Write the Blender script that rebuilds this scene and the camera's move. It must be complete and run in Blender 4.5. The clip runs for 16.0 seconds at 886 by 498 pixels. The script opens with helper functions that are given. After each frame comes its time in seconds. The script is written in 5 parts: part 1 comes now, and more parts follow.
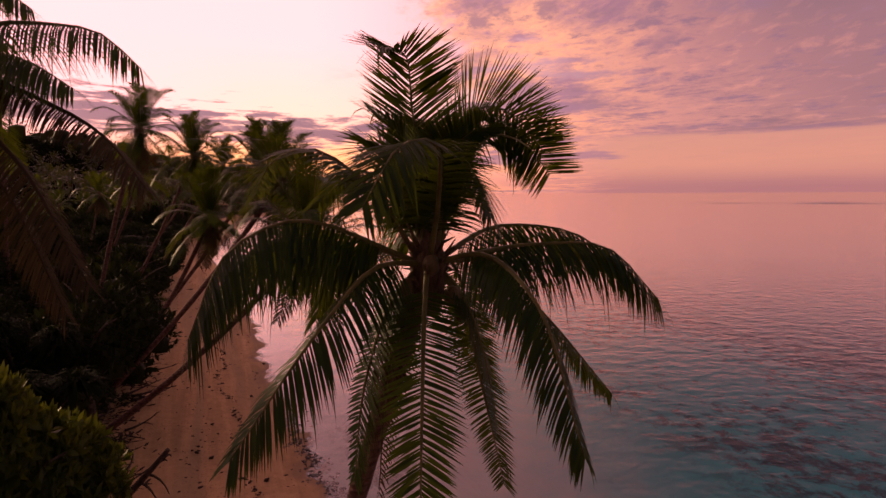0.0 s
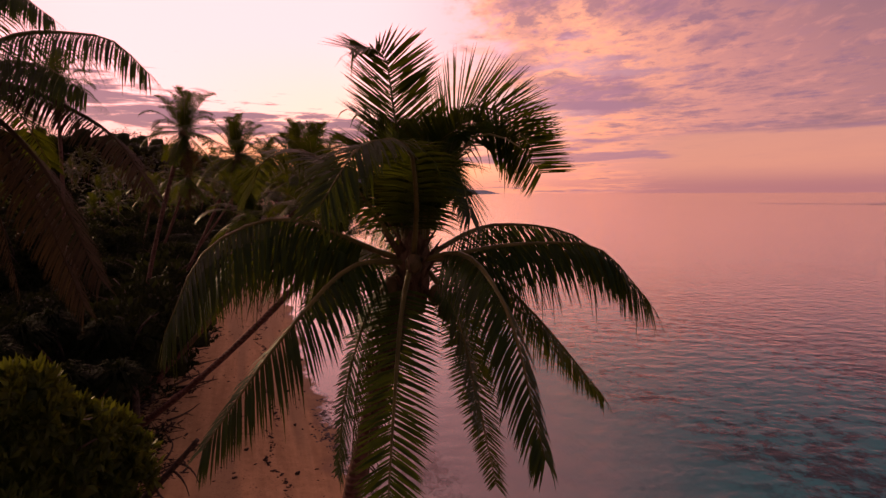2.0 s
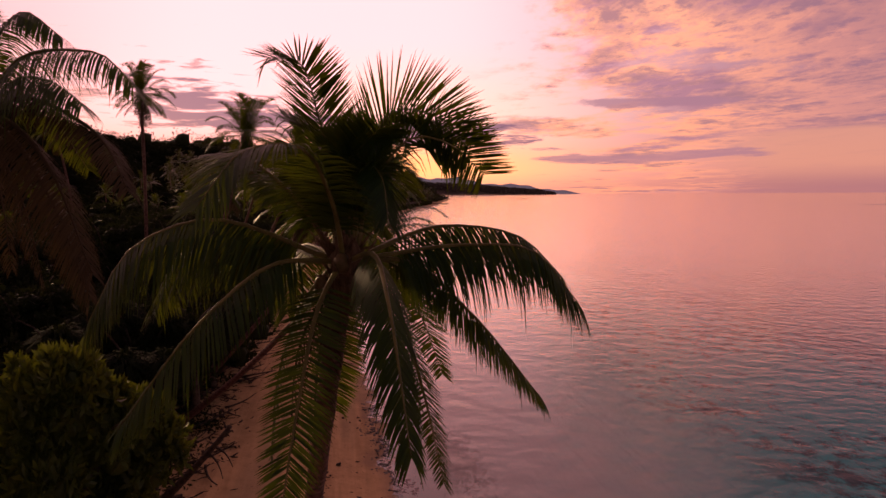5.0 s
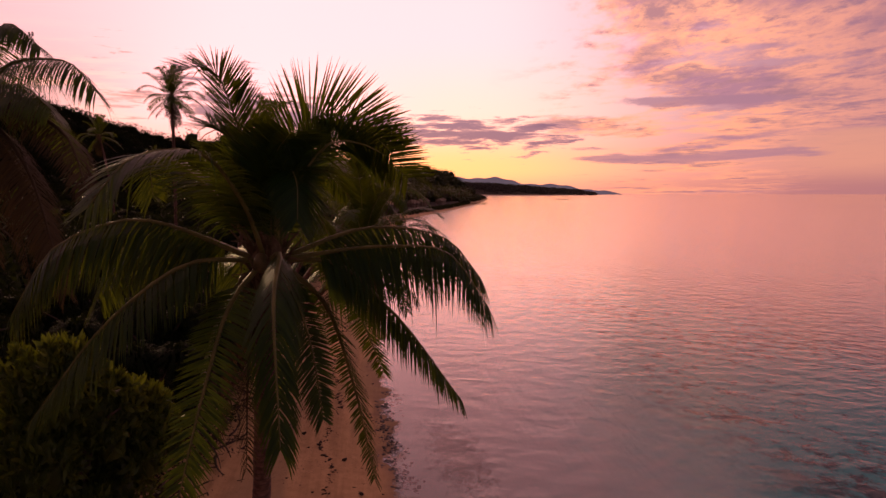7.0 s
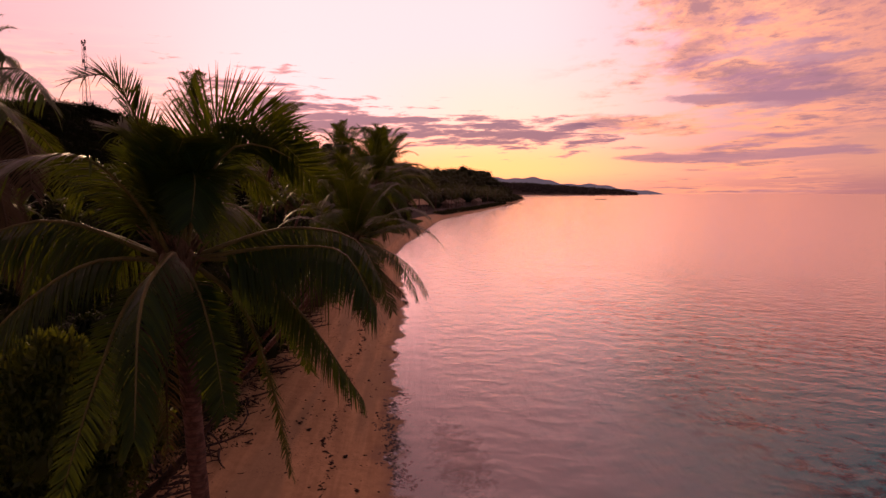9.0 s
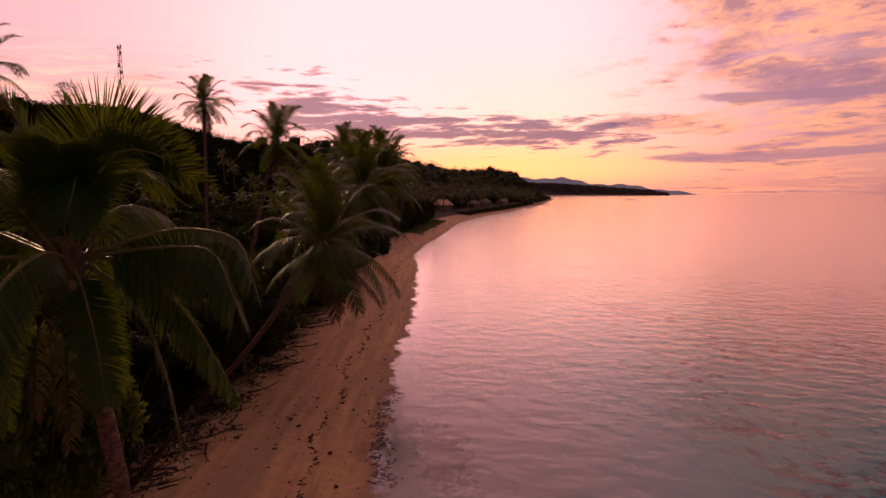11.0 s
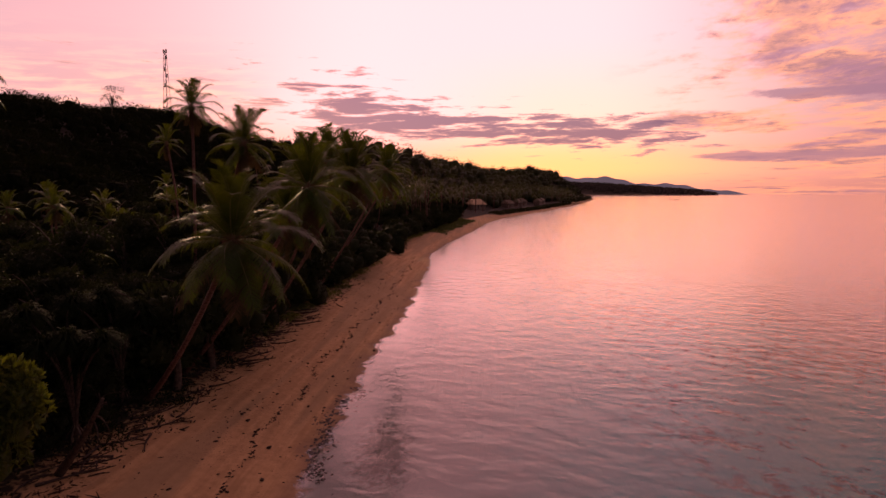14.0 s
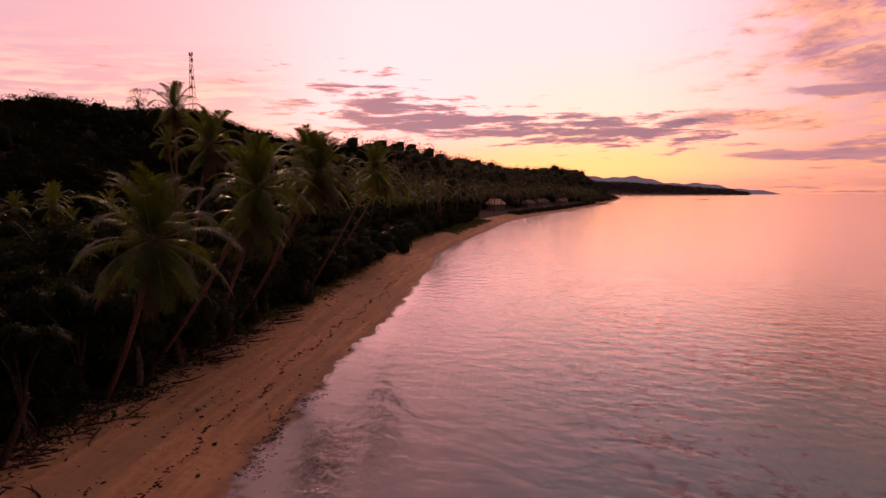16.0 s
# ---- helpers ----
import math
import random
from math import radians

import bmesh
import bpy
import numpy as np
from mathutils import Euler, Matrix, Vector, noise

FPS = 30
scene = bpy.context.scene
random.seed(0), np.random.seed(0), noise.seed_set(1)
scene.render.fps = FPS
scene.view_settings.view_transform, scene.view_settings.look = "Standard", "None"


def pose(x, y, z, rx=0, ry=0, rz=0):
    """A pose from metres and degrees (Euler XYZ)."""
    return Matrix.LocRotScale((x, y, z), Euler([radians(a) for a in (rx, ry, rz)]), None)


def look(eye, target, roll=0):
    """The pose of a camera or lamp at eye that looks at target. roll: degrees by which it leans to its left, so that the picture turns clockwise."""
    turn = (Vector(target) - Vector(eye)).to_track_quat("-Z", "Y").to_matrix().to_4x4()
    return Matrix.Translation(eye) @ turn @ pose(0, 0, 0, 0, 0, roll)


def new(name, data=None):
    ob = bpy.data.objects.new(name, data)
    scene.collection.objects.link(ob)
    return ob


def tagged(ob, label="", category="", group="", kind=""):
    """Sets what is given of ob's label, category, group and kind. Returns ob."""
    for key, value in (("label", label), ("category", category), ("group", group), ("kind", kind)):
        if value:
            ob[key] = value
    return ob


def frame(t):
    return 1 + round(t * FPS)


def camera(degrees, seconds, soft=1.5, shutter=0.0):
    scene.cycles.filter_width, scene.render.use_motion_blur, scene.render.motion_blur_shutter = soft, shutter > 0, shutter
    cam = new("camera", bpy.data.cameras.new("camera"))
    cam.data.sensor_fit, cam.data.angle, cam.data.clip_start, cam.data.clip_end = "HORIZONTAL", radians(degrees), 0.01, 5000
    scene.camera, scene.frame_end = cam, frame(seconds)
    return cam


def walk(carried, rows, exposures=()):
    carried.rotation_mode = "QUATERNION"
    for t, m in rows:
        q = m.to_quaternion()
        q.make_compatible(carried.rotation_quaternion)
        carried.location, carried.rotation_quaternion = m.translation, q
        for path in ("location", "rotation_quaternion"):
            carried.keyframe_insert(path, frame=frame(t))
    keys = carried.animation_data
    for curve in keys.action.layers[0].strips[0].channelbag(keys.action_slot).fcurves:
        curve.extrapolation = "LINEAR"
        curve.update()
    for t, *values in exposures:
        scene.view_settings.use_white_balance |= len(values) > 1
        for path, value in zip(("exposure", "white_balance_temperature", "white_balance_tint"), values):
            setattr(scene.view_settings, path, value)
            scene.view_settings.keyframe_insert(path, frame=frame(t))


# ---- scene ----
cam = camera(75.5, 16.0)
PATH = [
    (0, (4.84, -14.039, 13.59), (4.859, -12.049, 13.392), -0.2),
    (0.5, (5.004, -14.056, 13.557), (5.002, -12.065, 13.365), -0.1),
    (1, (5.173, -14.045, 13.581), (5.136, -12.055, 13.383), -0.2),
    (1.5, (5.371, -14.071, 13.57), (5.284, -12.083, 13.374), -0.2),
    (2, (5.587, -14.063, 13.578), (5.449, -12.078, 13.381), -0.2),
    (2.5, (5.843, -14.062, 13.566), (5.653, -12.081, 13.371), -0.2),
    (3, (6.105, -14.027, 13.569), (5.869, -12.051, 13.373), -0.3),
    (3.5, (6.43, -13.986, 13.572), (6.142, -12.017, 13.375), -0.2),
    (4, (6.746, -14.02, 13.581), (6.409, -12.058, 13.384), -0.2),
    (6.5, (8.618, -13.724, 13.606), (8.119, -11.797, 13.411), -0.1),
    (7, (9.022, -13.713, 13.626), (8.483, -11.797, 13.43), -0.0),
    (7.5, (9.468, -13.616, 13.632), (8.887, -11.712, 13.436), -0.1),
    (8, (9.881, -13.498, 13.605), (9.269, -11.604, 13.41), -0.1),
    (8.5, (10.359, -13.363, 13.625), (9.72, -11.478, 13.43), -0.1),
    (9, (10.828, -13.244, 13.642), (10.165, -11.368, 13.447), -0.1),
    (11.5, (13.67, -12.451, 13.7), (12.894, -10.618, 13.506), -0.1),
    (12, (14.393, -12.166, 13.737), (13.596, -10.342, 13.542), -0.1),
    (12.5, (15.258, -11.853, 13.766), (14.439, -10.039, 13.57), -0.1),
    (13, (16.165, -11.494, 13.776), (15.323, -9.69, 13.58), -0.1),
    (13.5, (17.107, -11.091, 13.754), (16.243, -9.298, 13.559), -0.1),
    (14, (18.059, -10.652, 13.782), (17.174, -8.869, 13.586), -0.0),
    (14.5, (19.004, -10.181, 13.774), (18.098, -8.409, 13.579), -0.0),
    (15, (20.02, -9.696, 13.792), (19.093, -7.934, 13.596), -0.0),
    (15.5, (20.966, -9.206, 13.831), (20.019, -7.455, 13.634), 0.0),
    (16, (21.991, -8.618, 13.847), (21.026, -6.878, 13.65), 0.0),
]
walk(cam, [(t, look(eye, target, roll)) for t, eye, target, roll in PATH])

# ---------------------------------------------------------------- light
def nodes_of(owner):
    owner.use_nodes = True
    tree = owner.node_tree
    tree.nodes.clear()
    return tree


class Net:
    """Small wrapper to write node networks in few lines."""

    def __init__(self, tree):
        self.t = tree

    def put(self, kind, **values):
        n = self.t.nodes.new(kind)
        for k, v in values.items():
            setattr(n, k, v)
        return n

    def link(self, a, b):
        self.t.links.new(a, b)

    def feed(self, socket, value):
        if isinstance(value, bpy.types.NodeSocket):
            self.link(value, socket)
        else:
            socket.default_value = value

    def m(self, op, a, b=0.0, c=0.0):
        n = self.put("ShaderNodeMath", operation=op)
        for s, v in zip(n.inputs, (a, b, c)):
            self.feed(s, v)
        return n.outputs[0]

    def smooth(self, x, lo, hi, a=0.0, b=1.0):
        n = self.put("ShaderNodeMapRange", interpolation_type="SMOOTHSTEP")
        for s, v in zip(n.inputs, (x, lo, hi, a, b)):
            self.feed(s, v)
        return n.outputs[0]

    def bell(self, x, centre, width):
        d = self.m("DIVIDE", self.m("SUBTRACT", x, centre), width)
        return self.m("EXPONENT", self.m("MULTIPLY", self.m("MULTIPLY", d, d), -1.0))

    def mix(self, f, a, b, blend="MIX"):
        n = self.put("ShaderNodeMix", data_type="RGBA", blend_type=blend)
        self.feed(n.inputs[0], f)
        for s, v in ((n.inputs[6], a), (n.inputs[7], b)):
            self.feed(s, v if isinstance(v, bpy.types.NodeSocket) else (*v, 1))
        return n.outputs[2]

    def vec(self, x, y, z=0.0):
        n = self.put("ShaderNodeCombineXYZ")
        for s, v in zip(n.inputs, (x, y, z)):
            self.feed(s, v)
        return n.outputs[0]

    def noise(self, v, scale, detail=4.0, rough=0.55, distort=0.0):
        n = self.put("ShaderNodeTexNoise")
        if v is not None:
            self.link(v, n.inputs["Vector"])
        n.inputs["Scale"].default_value, n.inputs["Detail"].default_value = scale, detail
        n.inputs["Roughness"].default_value, n.inputs["Distortion"].default_value = rough, distort
        return n.outputs["Fac"]

    def bump(self, h, strength, distance=0.05, normal=None):
        n = self.put("ShaderNodeBump")
        self.link(h, n.inputs["Height"])
        n.inputs["Strength"].default_value, n.inputs["Distance"].default_value = strength, distance
        if normal is not None:
            self.link(normal, n.inputs["Normal"])
        return n.outputs[0]


def build_world():
    world = bpy.data.worlds.new("dusk_sky")
    scene.world = world
    k = Net(nodes_of(world))
    co = k.put("ShaderNodeTexCoord").outputs["Generated"]
    sep = k.put("ShaderNodeSeparateXYZ")
    k.link(co, sep.inputs[0])
    x, y, z = sep.outputs
    az = k.m("MULTIPLY", k.m("ARCTAN2", x, y), 57.29578)
    el = k.m("MULTIPLY", k.m("ARCSINE", z), 57.29578)
    # clear air: mauve on the sea side, pink over the hill, near white where the sun has gone down
    col = k.mix(k.smooth(az, -24, 24), (0.86, 0.44, 0.50), (0.42, 0.19, 0.26))
    glow = k.m("MULTIPLY", k.bell(az, -23, 28), k.smooth(el, 60, 20))
    col = k.mix(k.smooth(glow, 0.02, 0.92), col, k.mix(k.m("MULTIPLY", k.smooth(el, 15, 7), k.smooth(az, -34, -14)), (1.80, 0.80, 0.83), (1.70, 0.83, 0.68)))
    # warm band along the horizon
    fire = k.bell(az, -16, 14)
    low = k.mix(k.smooth(az, -12, 30), (1.10, 0.40, 0.33), (0.66, 0.25, 0.23))
    low = k.mix(fire, low, (2.30, 0.70, 0.25))
    col = k.mix(k.m("MULTIPLY", k.smooth(el, 8.0, 2.0), 0.92), col, low)
    haze = k.m("MULTIPLY", k.smooth(el, 2.4, 0.2), 0.75)
    col = k.mix(haze, col, k.mix(k.smooth(az, -12, 30), (1.05, 0.36, 0.27), (0.36, 0.145, 0.175)))
    gold = k.m("MULTIPLY", k.bell(az, -14, 13), k.bell(el, 2.4, 1.7))
    col = k.mix(k.m("MULTIPLY", gold, 0.6), col, (1.75, 0.76, 0.28))
    # broken cloud sheet on the sea side: mauve streaks with rims lit orange from below
    flat = k.m("DIVIDE", 60.0, k.m("ADD", el, 9.0))
    lean = k.m("ADD", flat, k.m("MULTIPLY", az, 0.005))
    n1 = k.noise(k.vec(k.m("MULTIPLY", az, 0.085), k.m("MULTIPLY", lean, 1.9), 2.0), 1.0, 7.0, 0.60, 0.15)
    n2 = k.noise(k.vec(k.m("MULTIPLY", az, 0.22), k.m("MULTIPLY", lean, 5.6), 4.0), 1.0, 8.0, 0.66, 0.12)
    n3 = k.noise(k.vec(k.m("MULTIPLY", az, 0.040), k.m("MULTIPLY", lean, 0.55), 7.0), 1.0, 3.0, 0.5)
    side = k.smooth(k.m("SUBTRACT", az, k.m("MULTIPLY", el, 0.30)), -19, 13)
    cover = k.m("ADD", k.m("ADD", k.m("MULTIPLY", n1, 0.75), k.m("MULTIPLY", n2, 0.35)), k.m("MULTIPLY", side, 0.22))
    cover = k.m("SUBTRACT", cover, k.m("MULTIPLY", k.smooth(el, 6, 2.5), 0.10))
    sheet = k.m("MULTIPLY", k.smooth(cover, 0.60, 0.74), k.smooth(side, 0.03, 0.35))
    # a clear salmon strip under the sheet's straight edge, out to sea
    strip = k.m("MULTIPLY", k.smooth(k.m("ADD", el, k.m("MULTIPLY", n2, 0.8)), 5.9, 5.3), k.smooth(az, 10, 20))
    sheet = k.m("MULTIPLY", sheet, k.m("SUBTRACT", 1.0, k.m("MULTIPLY", strip, 0.92)))
    col = k.mix(k.m("MULTIPLY", strip, 0.8), col, k.mix(k.smooth(el, 2.6, 0.3), (0.76, 0.31, 0.23), (0.50, 0.20, 0.21)))
    lit = k.mix(k.smooth(el, 3, 16), (1.30, 0.46, 0.25), (1.35, 0.52, 0.29))
    lit = k.mix(k.smooth(az, 7, 24), lit, (0.74, 0.285, 0.25))
    body = k.mix(k.smooth(az, 4, 34), (0.50, 0.21, 0.29), (0.31, 0.145, 0.19))
    rim = k.smooth(k.m("ADD", k.m("MULTIPLY", n2, 0.8), k.m("MULTIPLY", k.m("SUBTRACT", n3, k.m("MULTIPLY", n1, 0.55)), 0.9)), 0.43, 0.62)
    rim = k.m("MULTIPLY", rim, k.smooth(k.m("ADD", az, k.m("MULTIPLY", el, 0.8)), 46, 24, 0.2, 1.0))
    # small ripples in the sheet, pink on their lit side
    n4 = k.noise(k.vec(k.m("MULTIPLY", k.m("SUBTRACT", az, k.m("MULTIPLY", el, 0.9)), 0.42), k.m("MULTIPLY", lean, 6.5), 11.0), 1.0, 5.0, 0.6, 0.4)
    rim = k.m("MINIMUM", k.m("ADD", k.m("MULTIPLY", rim, 0.95), k.smooth(n4, 0.50, 0.70, 0.0, 0.4)), 1.0)
    cloud = k.mix(rim, body, lit)
    streak = k.smooth(k.m("ADD", n2, k.m("MULTIPLY", n1, 0.6)), 0.80, 0.98)
    cloud = k.mix(k.m("MULTIPLY", streak, 0.8), cloud, (0.30, 0.145, 0.225))
    col = k.mix(k.m("MULTIPLY", sheet, 0.94), col, cloud)
    # two long thin bars of shadowed cloud in front of the sheet
    for height_, thick, west, east in ((8.1, 0.55, -2.0, 19.0), (3.3, 0.5, -6.0, 22.0)):
        bar = k.m("MULTIPLY", k.bell(k.m("ADD", el, k.m("MULTIPLY", k.m("SUBTRACT", n1, 0.5), 2.2)), height_, thick), k.m("MULTIPLY", k.smooth(az, west, west + 7.0), k.smooth(az, east, east - 8.0)))
        col = k.mix(k.smooth(k.m("ADD", bar, k.m("MULTIPLY", k.m("SUBTRACT", n2, 0.5), 1.2)), 0.35, 0.75, 0.0, 0.8), col, (0.42, 0.19, 0.27))
    # long violet bank low over the hill, with ragged scraps above it
    bankn = k.noise(k.vec(k.m("MULTIPLY", az, 0.19), k.m("MULTIPLY", el, 1.35), 9.0), 1.0, 9.0, 0.66, 0.3)
    tilt = k.m("ADD", el, k.m("MULTIPLY", k.m("ADD", az, 22.0), 0.07))
    bank = k.m("MULTIPLY", k.bell(tilt, 6.4, 2.1), k.m("MULTIPLY", k.smooth(az, -46, -33), k.smooth(az, 4, -9)))
    scraps = k.m("MULTIPLY", k.bell(el, 9.5, 3.4), k.m("MULTIPLY", k.smooth(az, -66, -50), k.smooth(az, -24, -36)))
    dens = k.m("ADD", bankn, k.m("ADD", k.m("MULTIPLY", bank, 0.26), k.m("MULTIPLY", scraps, 0.10)))
    bm = k.m("MULTIPLY", k.smooth(dens, 0.64, 0.72), k.smooth(k.m("ADD", bank, scraps), 0.05, 0.3))
    bcol = k.mix(k.smooth(dens, 0.66, 0.78), (0.78, 0.33, 0.33), (0.235, 0.105, 0.195))
    col = k.mix(k.m("MULTIPLY", bm, 0.9), col, bcol)
    # thin combed cirrus over the hill's shoulder
    cn = k.noise(k.vec(k.m("MULTIPLY", k.m("ADD", az, k.m("MULTIPLY", el, 1.8)), 0.16), k.m("MULTIPLY", k.m("SUBTRACT", el, k.m("MULTIPLY", az, 0.10)), 1.5), 3.0), 1.0, 7.0, 0.64, 0.2)
    veil = k.m("MULTIPLY", k.bell(el, 8.6, 3.2), k.smooth(az, -40, -50))
    col = k.mix(k.m("MULTIPLY", veil, 0.75), col, k.mix(k.smooth(cn, 0.42, 0.62), (0.78, 0.38, 0.43), (1.40, 0.62, 0.50)))
    # the afterglow climbs pink above
    col = k.mix(k.m("MULTIPLY", k.smooth(el, 17, 29), 0.90), col, k.mix(k.smooth(az, 4, 26), (1.12, 0.47, 0.52), (0.13, 0.105, 0.145)))
    # the sea side darkens upwards
    col = k.mix(k.m("MULTIPLY", k.m("MULTIPLY", k.smooth(el, 11, 22), k.smooth(az, 14, 36)), 0.85), col, (0.155, 0.115, 0.165))
    # dusk overhead and behind
    back = k.m("MAXIMUM", k.smooth(el, 45, 85), k.smooth(k.m("ABSOLUTE", k.m("ADD", az, 15.0)), 62, 125))
    col = k.mix(back, col, (0.19, 0.105, 0.125))
    sky = k.put("ShaderNodeTexSky", sky_type="NISHITA", sun_disc=False, sun_elevation=radians(1.5), sun_rotation=radians(-50))
    col = k.mix(0.02, col, sky.outputs[0], "ADD")
    bg = k.put("ShaderNodeBackground")
    k.link(col, bg.inputs[0])
    bg.inputs[1].default_value = SKY
    k.link(bg.outputs[0], k.put("ShaderNodeOutputWorld").inputs[0])


SKY = 1.0
build_world()
lamp = bpy.data.lights.new("low_sun", "SUN")
lamp.energy, lamp.angle, lamp.color = 2.0, radians(9), (1.0, 0.62, 0.34)
sun = new("low_sun", lamp)
sun.matrix_world = look((0, 0, 0), (-math.sin(radians(-50)), -math.cos(radians(-50)), -0.23))


# ---------------------------------------------------------------- materials
def surface(name, make):
    mat = bpy.data.materials.new(name)
    k = Net(nodes_of(mat))
    out = k.put("ShaderNodeOutputMaterial")
    k.link(make(k), out.inputs[0])
    return mat


def principled(k, color, rough=0.6, normal=None, spec=0.4, metal=0.0):
    p = k.put("ShaderNodeBsdfPrincipled")
    if isinstance(color, bpy.types.NodeSocket):
        k.link(color, p.inputs["Base Color"])
    else:
        p.inputs["Base Color"].default_value = (*color, 1)
    k.feed(p.inputs["Roughness"], rough)
    p.inputs["Specular IOR Level"].default_value, p.inputs["Metallic"].default_value = spec, metal
    if normal is not None:
        k.link(normal, p.inputs["Normal"])
    return p.outputs[0]


def place(k):
    return k.put("ShaderNodeNewGeometry").outputs["Position"]


def leaf(name, dark, light, through_color, clear=0.35, rough=0.45, grain=0.0, spec=0.35):
    """Leaf: varies leaf by leaf, and lets some light through."""
    def make(k):
        isl = k.put("ShaderNodeNewGeometry").outputs["Random Per Island"]
        ob = k.put("ShaderNodeObjectInfo").outputs["Random"]
        n = k.noise(place(k), 1.3, 3)
        f = k.m("ADD", k.m("MULTIPLY", isl, 0.45), k.m("ADD", k.m("MULTIPLY", ob, 0.2), k.m("MULTIPLY", n, 0.4)))
        c = k.mix(f, dark, light)
        p = principled(k, c, rough, k.bump(k.noise(place(k), 2.4, 7, 0.7), 1.0, grain) if grain else None, spec)
        tr = k.put("ShaderNodeBsdfTranslucent")
        k.link(k.mix(f, tuple(v * 0.6 for v in through_color), through_color), tr.inputs[0])
        ms = k.put("ShaderNodeMixShader")
        ms.inputs[0].default_value = clear
        k.link(p, ms.inputs[1]), k.link(tr.outputs[0], ms.inputs[2])
        return ms.outputs[0]
    return surface(name, make)


def mottled(name, a, b, scale=3.0, rough=0.8, relief=0.3, distance=0.03, stretch=None):
    def make(k):
        v = place(k)
        if stretch:
            mp = k.put("ShaderNodeMapping")
            mp.inputs["Scale"].default_value = stretch
            k.link(v, mp.inputs[0])
            v = mp.outputs[0]
        big, fine = k.noise(v, scale, 5), k.noise(v, scale * 9, 4)
        c = k.mix(k.smooth(k.m("ADD", k.m("MULTIPLY", big, 0.7), k.m("MULTIPLY", fine, 0.3)), 0.32, 0.68), a, b)
        return principled(k, c, rough, k.bump(fine, relief, distance), 0.25)
    return surface(name, make)


def make_trunk(k):
    v = place(k)
    sep = k.put("ShaderNodeSeparateXYZ")
    k.link(v, sep.inputs[0])
    ring = k.m("SINE", k.m("ADD", k.m("MULTIPLY", sep.outputs[2], 48.0), k.m("MULTIPLY", k.noise(v, 2.5, 2), 7.0)))
    n = k.noise(v, 7, 5)
    # reddish bark tone: some of the warm sunset light is put into it
    c = k.mix(k.smooth(n, 0.35, 0.65), (0.080, 0.037, 0.027), (0.180, 0.092, 0.070))
    c = k.mix(k.m("MULTIPLY", k.smooth(ring, 0.4, 1.0), 0.5), c, (0.06, 0.04, 0.03))
    return principled(k, c, 0.85, k.bump(k.m("ADD", ring, n), 0.6, 0.02), 0.2)


